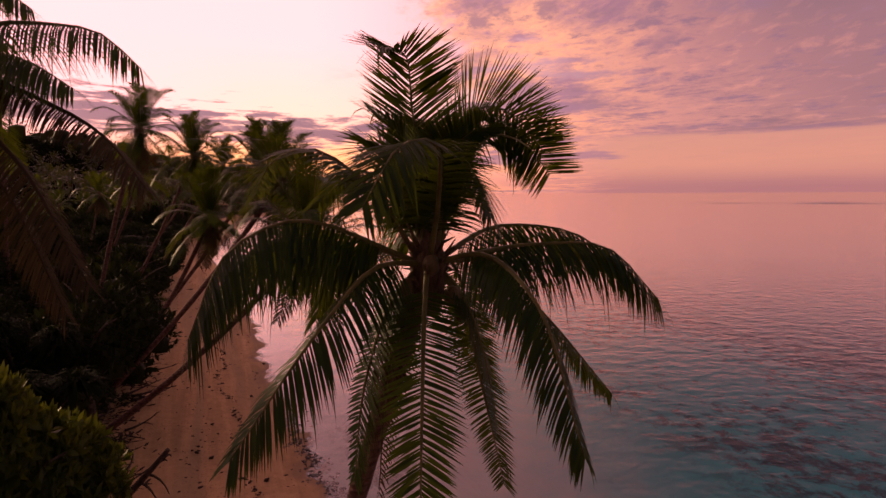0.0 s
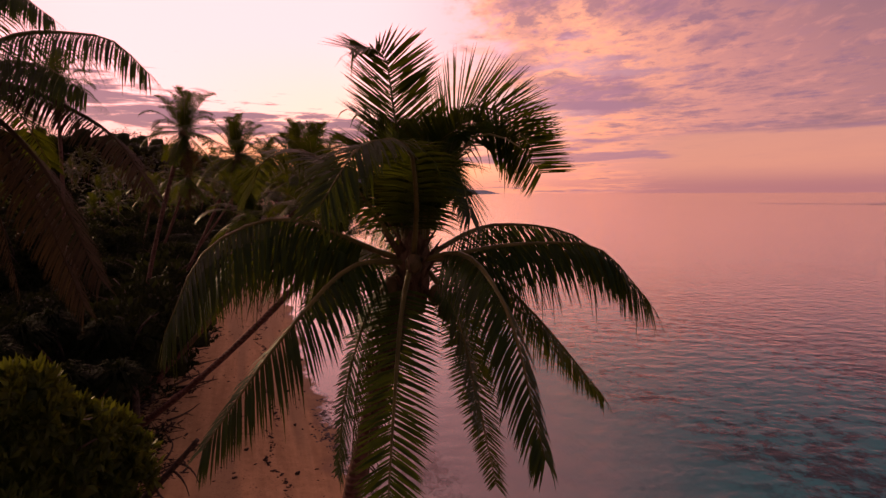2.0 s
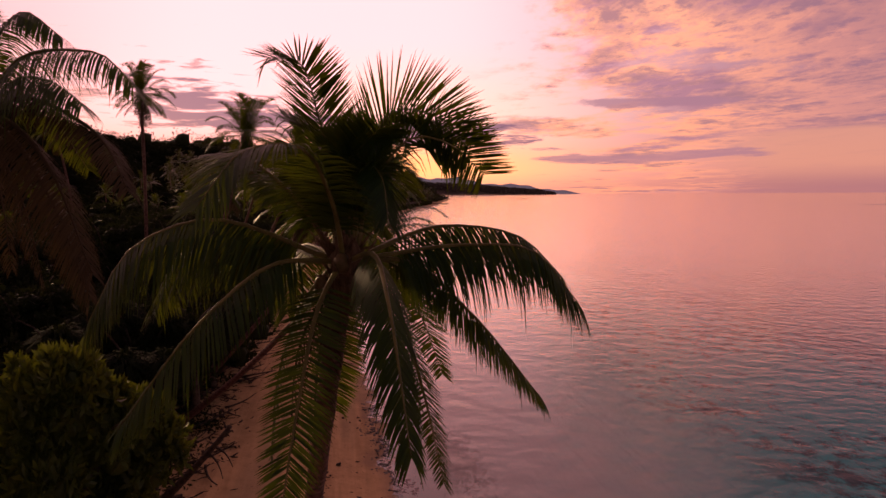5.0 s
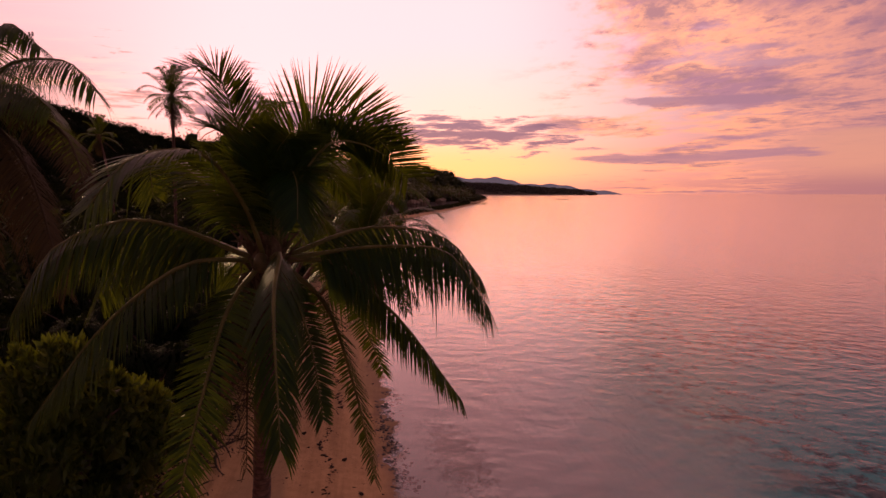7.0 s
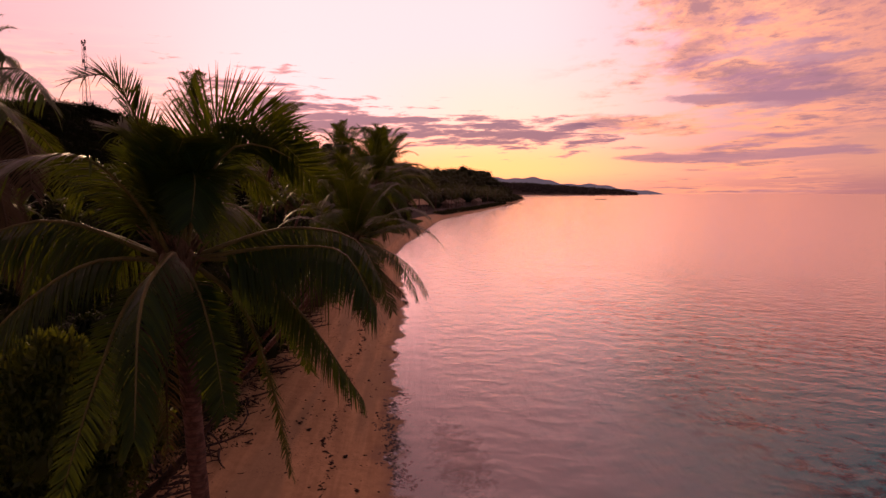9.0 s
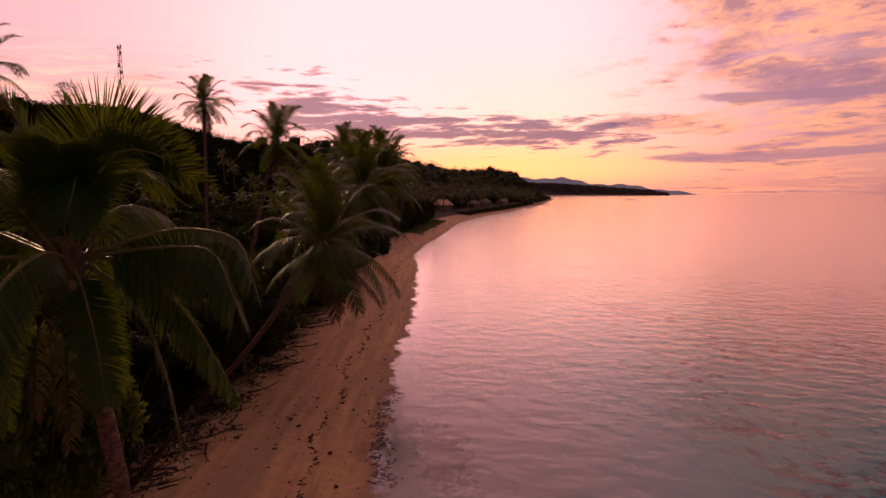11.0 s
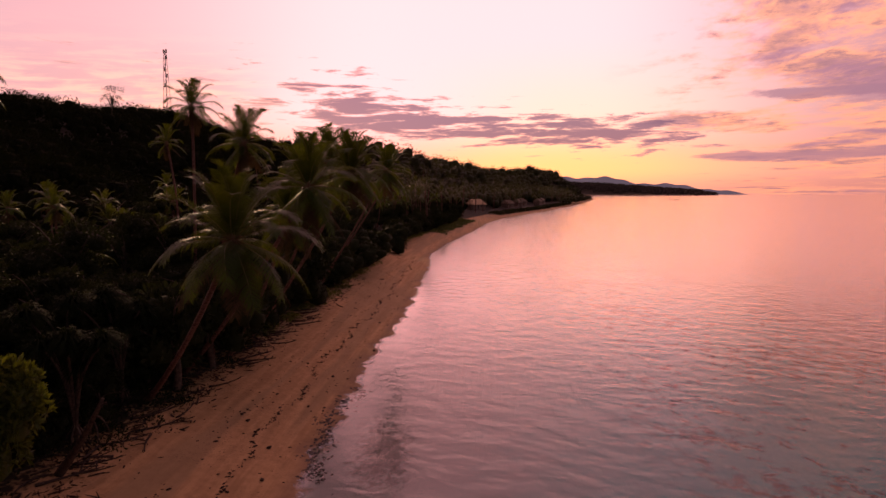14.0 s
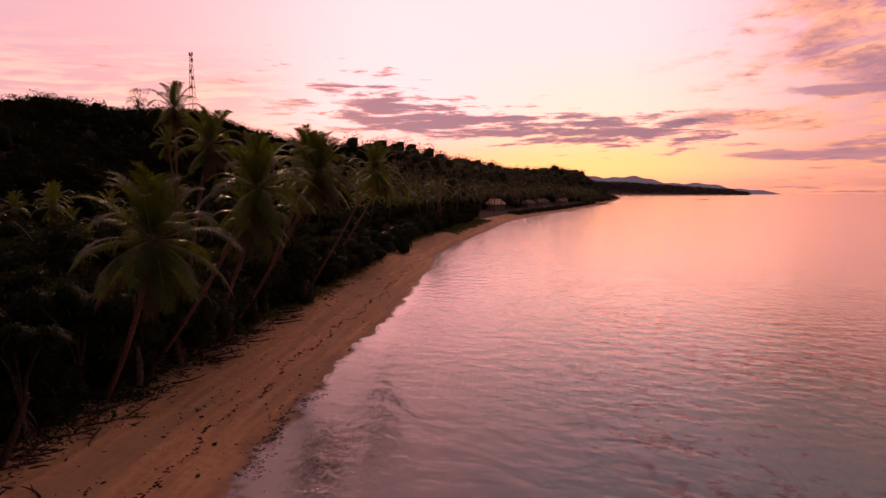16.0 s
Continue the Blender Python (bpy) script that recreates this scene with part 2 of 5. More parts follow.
def make_ground(k):
    v = place(k)
    sep = k.put("ShaderNodeSeparateXYZ")
    k.link(v, sep.inputs[0])
    x, y, z = sep.outputs
    n_big, n_mid, n_fine = k.noise(v, 0.25, 5), k.noise(v, 2.2, 5), k.noise(v, 34, 4)
    # combed tide marks lie along the shore
    along = k.m("ADD", k.m("MULTIPLY", x, 0.92), k.m("MULTIPLY", y, 0.38))
    tide = k.noise(k.vec(k.m("MULTIPLY", along, 1.6), k.m("MULTIPLY", y, 0.09)), 1.0, 5, 0.6)
    sand = k.mix(k.smooth(k.m("ADD", k.m("MULTIPLY", tide, 0.65), k.m("MULTIPLY", n_mid, 0.35)), 0.36, 0.64), (0.385, 0.233, 0.110), (0.555, 0.348, 0.170))
    sand = k.mix(k.m("MULTIPLY", k.smooth(n_fine, 0.45, 0.75), 0.25), sand, (0.28, 0.17, 0.11))
    # dull dry bands between fresher orange ones
    band = k.noise(k.vec(k.m("MULTIPLY", along, 0.42), k.m("MULTIPLY", y, 0.03), 5.0), 1.0, 4, 0.55, 0.3)
    sand = k.mix(k.m("MULTIPLY", k.smooth(band, 0.44, 0.58), 0.6), sand, (0.315, 0.222, 0.122))
    grit = k.m("MULTIPLY", k.smooth(k.noise(v, 9.0, 3, 0.6), 0.56, 0.66), k.smooth(n_big, 0.40, 0.62))
    sand = k.mix(k.m("MULTIPLY", grit, 0.55), sand, (0.15, 0.10, 0.068))
    damp = k.smooth(k.m("ADD", z, k.m("MULTIPLY", n_big, 0.12)), 0.22, 0.06)
    sand = k.mix(damp, sand, k.mix(0.6, sand, (0.21, 0.125, 0.075)))
    # litter and soil under the trees, with the canopy's shade put into the colour
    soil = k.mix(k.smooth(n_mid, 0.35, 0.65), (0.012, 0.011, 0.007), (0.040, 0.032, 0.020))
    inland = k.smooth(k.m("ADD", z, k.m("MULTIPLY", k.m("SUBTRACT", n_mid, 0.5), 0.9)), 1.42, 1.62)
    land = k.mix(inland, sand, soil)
    # lagoon bed: pale sand with brown coral heads further out
    heads = k.noise(v, 0.75, 7, 0.72, 0.3)
    wide = k.noise(v, 0.045, 3)
    out_there = k.smooth(z, -0.72, -0.95)
    coral = k.m("MULTIPLY", k.smooth(k.m("ADD", heads, k.m("MULTIPLY", k.m("SUBTRACT", wide, 0.5), 0.62)), 0.45, 0.62), out_there)
    bed = k.mix(k.smooth(z, -0.40, -0.90), (0.58, 0.53, 0.50), (0.085, 0.50, 0.50))
    bed = k.mix(k.smooth(z, -1.52, -1.6, 0.0, 0.6), bed, (0.20, 0.16, 0.14))
    px, py = k.m("SUBTRACT", x, 1.7), k.m("SUBTRACT", y, 14.8)
    lng = k.m("ADD", k.m("MULTIPLY", px, -0.478), k.m("MULTIPLY", py, 0.878))
    wid = k.m("ADD", k.m("MULTIPLY", px, 0.878), k.m("MULTIPLY", py, 0.478))
    spot = k.m("MULTIPLY", k.bell(lng, 0.0, 5.0), k.bell(wid, 0.0, 1.8))
    spot = k.smooth(k.m("ADD", spot, k.m("MULTIPLY", k.m("SUBTRACT", k.noise(k.vec(x, k.m("MULTIPLY", y, 0.55), 1.0), 2.4, 5, 0.65, 1.2), 0.5), 1.9)), 0.20, 0.95)
    bed = k.mix(k.m("MULTIPLY", spot, 0.65), bed, (0.055, 0.045, 0.028))
    bed = k.mix(coral, bed, k.mix(k.smooth(n_mid, 0.4, 0.6), (0.026, 0.038, 0.038), (0.060, 0.064, 0.056)))
    c = k.mix(k.smooth(z, 0.02, -0.06), land, bed)
    h = k.m("ADD", k.m("MULTIPLY", n_mid, 0.8), k.m("ADD", k.m("MULTIPLY", n_fine, 0.25), tide))
    return principled(k, c, k.smooth(damp, 0, 1, 0.95, 0.75), k.bump(h, 0.5, 0.08), 0.15)


def make_water(k):
    v = place(k)
    mp = k.put("ShaderNodeMapping")
    mp.inputs["Rotation"].default_value = (0, 0, radians(-20))
    mp.inputs["Scale"].default_value = (0.75, 1.0, 1.0)
    k.link(v, mp.inputs[0])
    calm = k.noise(v, 0.06, 3, 0.5)
    w0, w1, w2 = k.noise(mp.outputs[0], 0.65, 3, 0.5, 0.1), k.noise(mp.outputs[0], 1.9, 3, 0.55, 0.1), k.noise(mp.outputs[0], 5.5, 3, 0.55, 0.1)
    w2 = k.m("MULTIPLY", w2, k.smooth(calm, 0.38, 0.62, 0.2, 1.0))
    # the wash beside the sand lies flatter than the open water
    sep = k.put("ShaderNodeSeparateXYZ")
    k.link(v, sep.inputs[0])
    off = k.m("ADD", k.m("ADD", sep.outputs[0], k.m("MULTIPLY", sep.outputs[1], 0.43)), k.m("MULTIPLY", calm, 5.0))
    open_water = k.smooth(off, 8.0, 11.0, 0.35, 1.0)
    nm = k.bump(k.m("MULTIPLY", w0, open_water), 0.50, 0.24)
    nm = k.bump(k.m("MULTIPLY", w1, open_water), 0.42, 0.09, nm)
    nm = k.bump(w2, 0.30, 0.035, nm)
    g = k.put("ShaderNodeBsdfGlossy")
    g.inputs["Roughness"].default_value = 0.11
    k.link(nm, g.inputs["Normal"])
    # tinted gloss: part of the reflected pink is put into the water's colour
    g.inputs[0].default_value = (1.0, 0.92, 0.89, 1)
    t = k.put("ShaderNodeBsdfTransparent")
    t.inputs[0].default_value = (0.80, 0.90, 0.88, 1)
    fr = k.put("ShaderNodeFresnel")
    fr.inputs[0].default_value = 1.36
    k.link(nm, fr.inputs["Normal"])
    ms = k.put("ShaderNodeMixShader")
    k.link(k.m("MAXIMUM", k.m("POWER", fr.outputs[0], 0.90), k.smooth(fr.outputs[0], 0.0, 0.60)), ms.inputs[0]), k.link(t.outputs[0], ms.inputs[1]), k.link(g.outputs[0], ms.inputs[2])
    return ms.outputs[0]


def make_foam(k):
    v = place(k)
    n = k.m("ADD", k.m("MULTIPLY", k.noise(v, 2.2, 5), 0.6), k.m("MULTIPLY", k.noise(v, 11, 4), 0.4))
    p = principled(k, (0.75, 0.72, 0.70), 0.6)
    t = k.put("ShaderNodeBsdfTransparent")
    ms = k.put("ShaderNodeMixShader")
    k.link(k.smooth(n, 0.46, 0.62, 0.0, 0.55), ms.inputs[0]), k.link(t.outputs[0], ms.inputs[1]), k.link(p, ms.inputs[2])
    return ms.outputs[0]


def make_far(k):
    # emission stands in for haze: the mountains glow violet by themselves
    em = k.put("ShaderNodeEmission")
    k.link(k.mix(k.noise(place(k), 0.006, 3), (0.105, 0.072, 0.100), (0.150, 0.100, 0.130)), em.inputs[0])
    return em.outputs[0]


PINNA = leaf("palm_leaflet", (0.003, 0.014, 0.003), (0.016, 0.046, 0.007), (0.30, 0.36, 0.016), 0.20, 0.50, 0.0, 0.17)
# shaded copy of the palm leaflet: distant palms' tone is put into the colour
PINNA_FAR = leaf("far_palm_leaflet_shaded", (0.008, 0.016, 0.006), (0.032, 0.044, 0.012), (0.15, 0.16, 0.015), 0.22, 0.5)
RIB = mottled("palm_rib", (0.08, 0.075, 0.02), (0.17, 0.14, 0.04), 4, 0.5, 0.1)
DEAD = leaf("dry_frond", (0.030, 0.022, 0.012), (0.085, 0.058, 0.030), (0.10, 0.06, 0.02), 0.2, 0.8, 0.0, 0.1)
HUSK = mottled("coconut_husk", (0.07, 0.06, 0.018), (0.17, 0.11, 0.05), 6, 0.5, 0.2)
FIBRE = mottled("crown_fibre", (0.09, 0.055, 0.03), (0.22, 0.14, 0.08), 9, 0.9, 0.8, 0.03, (3, 3, 0.4))
TRUNK = surface("palm_trunk", make_trunk)
BARK = mottled("bark", (0.035, 0.027, 0.021), (0.12, 0.085, 0.065), 5, 0.9, 0.6)
DRIFT = mottled("driftwood", (0.020, 0.015, 0.012), (0.085, 0.058, 0.042), 7, 0.85, 0.5)
STRAP = leaf("pandanus_leaf", (0.004, 0.008, 0.004), (0.014, 0.022, 0.008), (0.04, 0.05, 0.01), 0.2, 0.8, 0.0, 0.05)
GREEN = leaf("bush_leaf", (0.018, 0.036, 0.006), (0.105, 0.135, 0.018), (0.22, 0.25, 0.015), 0.30)
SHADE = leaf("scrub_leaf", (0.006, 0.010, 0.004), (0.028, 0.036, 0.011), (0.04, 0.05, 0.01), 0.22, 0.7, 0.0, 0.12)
# the hillside's shade is put into this near-black leaf colour
CANOPY = leaf("hill_leaf_shaded", (0.004, 0.006, 0.003), (0.017, 0.021, 0.007), (0.03, 0.036, 0.01), 0.10, 0.9, 0.6, 0.03)
# aerial haze over the headland is painted in as a paler, greyer leaf
HEADLAND = leaf("headland_leaf_hazed", (0.045, 0.040, 0.038), (0.090, 0.075, 0.070), (0.06, 0.05, 0.03), 0.2, 0.8, 0.5, 0.1)
# lighter copy of the hill leaf, for woods and hedge on the lit coast
COAST = leaf("coast_leaf_lit", (0.010, 0.017, 0.007), (0.042, 0.050, 0.016), (0.08, 0.09, 0.02), 0.2, 0.7, 0.5, 0.15)
GRASS = leaf("grass_blade", (0.05, 0.08, 0.015), (0.11, 0.15, 0.03), (0.14, 0.16, 0.03), 0.3)
GROUND = surface("beach_and_bed", make_ground)
WATER = surface("lagoon_water", make_water)
FOAM = surface("wash_foam", make_foam)
FAR = surface("far_mountain_painted_haze", make_far)
STONE = mottled("rubble_stone", (0.05, 0.042, 0.036), (0.17, 0.14, 0.12), 5, 0.85, 0.5)
WEED = mottled("dry_seaweed", (0.018, 0.011, 0.008), (0.06, 0.034, 0.022), 8, 0.9, 0.6)
THATCH = mottled("thatch_roof", (0.40, 0.27, 0.15), (0.60, 0.42, 0.26), 1.2, 0.9, 0.5)
# the thatch again in a darker brown, for the small houses
DARKER_THATCH = mottled("darker_thatch", (0.13, 0.095, 0.065), (0.24, 0.18, 0.13), 1.2, 0.9, 0.5)
PLANK = mottled("house_boards", (0.16, 0.11, 0.085), (0.27, 0.20, 0.16), 1.0, 0.8, 0.2)
PALE = mottled("pale_paint", (0.50, 0.48, 0.46), (0.66, 0.63, 0.60), 1.0, 0.7, 0.1)
DARK = mottled("dark_opening", (0.012, 0.011, 0.012), (0.03, 0.027, 0.027), 1.0, 0.4, 0.1)
STEEL = mottled("galvanised_steel", (0.16, 0.14, 0.14), (0.26, 0.22, 0.22), 2.0, 0.5, 0.1)


# ---------------------------------------------------------------- mesh helpers
UP = Vector((0, 0, 1))


def mesh(name, verts, faces, mats, smooth=False, index=None):
    me = bpy.data.meshes.new(name)
    me.from_pydata([tuple(v) for v in verts], [], faces)
    for m in mats:
        me.materials.append(m)
    if smooth:
        me.polygons.foreach_set("use_smooth", [True] * len(me.polygons))
    if index is not None:
        me.polygons.foreach_set("material_index", index)
    me.update()
    return me


def part(name, me, parent, label="", at=None):
    ob = new(name, me)
    ob.parent = parent
    if at is not None:
        ob.matrix_basis = at
    return tagged(ob, label)


def thing(name, m, label, category, group="", kind="", data=None):
    ob = new(name, data)
    ob.matrix_world = m
    return tagged(ob, label, category, group, kind)


def bezier(a, mid, b, n):
    a, mid, b = (np.array(p, float) for p in (a, mid, b))
    c = 2 * mid - 0.5 * (a + b)
    t = np.linspace(0, 1, n)[:, None]
    return (1 - t) ** 2 * a + 2 * t * (1 - t) * c + t * t * b


def arch(a, mid, b, n, hook):
    """From a through mid to b; hook lifts the outer half so that the end turns down late."""
    a, mid, b = (np.array(p, float) for p in (a, mid, b))
    both = (8 * mid - a - b) / 3
    d = (b - a) / 6 + np.array((0, 0, hook))
    p, q = both / 2 - d, both / 2 + d
    t = np.linspace(0, 1, n)[:, None]
    return (1 - t) ** 3 * a + 3 * t * (1 - t) ** 2 * p + 3 * t * t * (1 - t) * q + t ** 3 * b


def sweep(points, n):
    """A smooth curve through three to six points, spaced by the chords between them."""
    pts = np.array(points, float)
    k = np.concatenate(([0.0], np.cumsum(np.linalg.norm(np.diff(pts, axis=0), axis=1))))
    k /= k[-1]
    t = np.linspace(0, 1, n)
    slope = np.gradient(pts, k, axis=0)
    i = np.clip(np.searchsorted(k, t, "right") - 1, 0, len(k) - 2)
    h = (k[i + 1] - k[i])[:, None]
    u = ((t - k[i]) / (k[i + 1] - k[i]))[:, None]
    return (2 * u ** 3 - 3 * u ** 2 + 1) * pts[i] + (u ** 3 - 2 * u ** 2 + u) * h * slope[i] + (3 * u ** 2 - 2 * u ** 3) * pts[i + 1] + (u ** 3 - u ** 2) * h * slope[i + 1]


def tube(points, radii, sides=8, verts=None, faces=None, cap=True):
    """A round bar along points. Adds to verts and faces when they are given."""
    verts = [] if verts is None else verts
    faces = [] if faces is None else faces
    pts = [Vector(p) for p in points]
    start = len(verts)
    for i, p in enumerate(pts):
        d = (pts[min(i + 1, len(pts) - 1)] - pts[max(i - 1, 0)]).normalized()
        s = d.cross(UP if abs(d.z) < 0.95 else Vector((0, 1, 0))).normalized()
        u = s.cross(d)
        for j in range(sides):
            a = 2 * math.pi * j / sides
            verts.append(p + (s * math.cos(a) + u * math.sin(a)) * radii[i])
    for i in range(len(pts) - 1):
        for j in range(sides):
            a, b = start + i * sides + j, start + i * sides + (j + 1) % sides
            faces.append((a, b, b + sides, a + sides))
    if cap:
        faces.append(tuple(start + j for j in reversed(range(sides))))
        faces.append(tuple(len(verts) - sides + j for j in range(sides)))
    return verts, faces


def box(lo, hi, verts, faces):
    n = len(verts)
    for z in (lo[2], hi[2]):
        verts += [(lo[0], lo[1], z), (hi[0], lo[1], z), (hi[0], hi[1], z), (lo[0], hi[1], z)]
    faces += [tuple(n + i for i in f) for f in ((3, 2, 1, 0), (4, 5, 6, 7), (0, 1, 5, 4), (1, 2, 6, 5), (2, 3, 7, 6), (3, 0, 4, 7))]


def lump(seed, r=1.0, flat=0.7, rings=5, seg=8, rough=0.25):
    rng = np.random.default_rng(seed)
    verts, faces = [(0, 0, -flat * r)], []
    for i in range(1, rings):
        a = math.pi * i / rings
        for j in range(seg):
            b = 2 * math.pi * j / seg
            q = r * (1 + rough * rng.uniform(-1, 1))
            verts.append((q * math.sin(a) * math.cos(b), q * math.sin(a) * math.sin(b), -flat * q * math.cos(a)))
    verts.append((0, 0, flat * r))
    for j in range(seg):
        faces.append((0, 1 + (j + 1) % seg, 1 + j))
        faces.append((len(verts) - 1, len(verts) - 1 - seg + j, len(verts) - 1 - seg + (j + 1) % seg))
    for i in range(rings - 2):
        for j in range(seg):
            a, b = 1 + i * seg + j, 1 + i * seg + (j + 1) % seg
            faces.append((a, b, b + seg, a + seg))
    return verts, faces


# ---------------------------------------------------------------- palms
def frond_meshes(curve, across, n=64, length=0.8, vee=20.0, droop=0.35, width=0.036, seed=0, leaf_mat=None, segs=3, torn=0.04, splay=(76, 38), bare=0.10, taper=0.55):
    """The rib and the two rows of leaflets of one frond along a curve of 25 points. across: direction square to it."""
    rng = np.random.default_rng(seed)
    size = np.linalg.norm(np.diff(curve, axis=0), axis=1).sum()
    rv, rf = tube(curve[::2], np.linspace(0.036, 0.004, 13) * size / 3.0, 6) if segs == 3 else tube(curve[::4], np.linspace(0.024, 0.004, 7) * size / 3.0, 4)
    u = np.repeat(np.linspace(bare, 1.0, n), 2)
    sign = np.tile((1.0, -1.0), n)
    u = np.clip(u + rng.normal(0, 0.004, len(u)), 0.08, 1.0)
    idx = u * 24
    lo = np.clip(idx.astype(int), 0, 23)
    fr = (idx - lo)[:, None]
    p = curve[lo] * (1 - fr) + curve[lo + 1] * fr
    tan = np.gradient(curve, axis=0)
    tan /= np.linalg.norm(tan, axis=1)[:, None]
    tg = tan[lo] * (1 - fr) + tan[lo + 1] * fr
    tg /= np.linalg.norm(tg, axis=1)[:, None]
    side = np.array(across, float)[None, :] - tg * (tg @ np.array(across, float))[:, None]
    side /= np.linalg.norm(side, axis=1)[:, None]
    nor = np.cross(side, tg)
    phi = np.radians(splay[0] - splay[1] * u ** 1.5 + rng.normal(0, 1.6, len(u)))
    beta = np.radians(vee * (1 - 0.6 * u ** 2) + rng.normal(0, 3.5, len(u)))
    s = side * (sign * np.cos(beta))[:, None] + nor * np.sin(beta)[:, None]
    d = tg * np.cos(phi)[:, None] + s * np.sin(phi)[:, None]
    ln = length * np.clip(np.minimum(0.42 + 2.4 * u, 1.0) * (1 - taper * np.clip((u - 0.55) / 0.45, 0, 1) ** 1.4), 0.1, 1) * rng.uniform(0.88, 1.08, len(u))
    lost = rng.random(len(u)) < torn
    ln[lost] *= rng.uniform(0.25, 0.7, lost.sum())
    g = droop * (1 - 0.55 * u) * rng.uniform(0.8, 1.2, len(u)) + (rng.random(len(u)) < 0.03) * 0.5
    wv = tg - d * (tg * d).sum(1)[:, None]
    wv /= np.linalg.norm(wv, axis=1)[:, None]
    prof = (0.55, 1.0, 0.75, 0.0) if segs == 3 else (0.7, 0.9, 0.0)
    rows = []
    for i, w in enumerate(prof):
        t = i / segs
        c = p + d * (ln * t)[:, None]
        c[:, 2] -= g * ln * t * t
        c -= d * (g * 0.35 * ln * t * t)[:, None]
        if w:
            rows += [c - wv * (width * w * 0.5), c + wv * (width * w * 0.5)]
        else:
            rows.append(c)
    m = len(rows)
    verts = np.stack(rows, 1).reshape(-1, 3)
    faces = []
    for q in range(len(u)):
        o = q * m
        for i in range(segs - 1):
            faces.append((o + 2 * i, o + 2 * i + 1, o + 2 * i + 3, o + 2 * i + 2))
        faces.append((o + 2 * segs - 2, o + 2 * segs - 1, o + 2 * segs))
    leaf_mat = leaf_mat or PINNA
    return mesh("frond", rv, rf, [RIB if leaf_mat is not DEAD else DEAD], True), mesh("foliage", verts, faces, [leaf_mat])


def trunk_mesh(foot, belly, head, r0, r1, rings=26, sides=10):
    pts = bezier(foot, belly, head, rings)
    rad = [r1 + (r0 - r1) * math.exp(-7 * i / rings) + 0.008 * math.sin(i * 2.4) for i in range(rings)]
    return mesh("trunk", *tube(pts, rad, sides), [TRUNK], True)


def nut_mesh(seed=1):
    v, f = lump(seed, 0.105, 1.25, 7, 10, 0.05)
    return mesh("coconut", v, f, [HUSK], True)


def fibre_mesh(seed, height=0.75, r=0.19):
    """Ragged sheath of old leaf stalks below the crown."""
    rng = np.random.default_rng(seed)
    v, f = tube([(0, 0, -height), (0, 0, -height * 0.55), (0, 0, -0.1), (0, 0, 0.25)], [r * 0.75, r * 1.05, r * 1.15, r * 0.5], 12)
    for i in range(26):
        a, z = rng.uniform(0, 6.28), rng.uniform(-height * 0.8, 0.05)
        o = Vector((math.cos(a), math.sin(a), 0))
        b = o * r * 0.9 + UP * z
        tube([b, b + o * 0.12 + UP * 0.16, b + o * rng.uniform(0.2, 0.36) + UP * rng.uniform(0.1, 0.4)], [0.03, 0.022, 0.006], 5, v, f)
    return mesh("fibre", v, f, [FIBRE], True)


NUT = nut_mesh()


def frond_kind(e, seed, n=84, length=0.66, mat=None, segs=2, width=0.027):
    """A frond that points along +y and leaves the crown at e degrees, 3 m long."""
    a = radians(e)
    sag = 0.24 + 0.40 * math.cos(a)
    mid = (0, 1.5 * math.cos(a) + 0.02, 1.5 * math.sin(a) + 0.10)
    tip = (random.uniform(-0.3, 0.3), 2.6 * math.cos(a) + 0.35 * max(math.sin(a), 0), 2.6 * math.sin(a) - sag * (0.5 if e > 45 else 1.1 if e > -30 else 0.4))
    return frond_meshes(arch((0, 0.05, 0), mid, tip, 25, 0.2), (1, 0, 0), n, length, 24 if e > 35 else 8 if e > 0 else -14, 0.2 if e > 40 else 0.36, width, seed, mat, segs)


KINDS = [frond_kind(e, 40 + i) for i, e in enumerate((84, 70, 58, 46, 34, 21, 8, -6, -22, -42))]
KINDS_DRY = [frond_kind(e, 50 + i, 46, 0.7, DEAD, 2, 0.040) for i, e in enumerate((-48, -62, -76))]
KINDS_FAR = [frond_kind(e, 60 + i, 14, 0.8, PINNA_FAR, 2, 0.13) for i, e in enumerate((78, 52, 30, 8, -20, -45))]


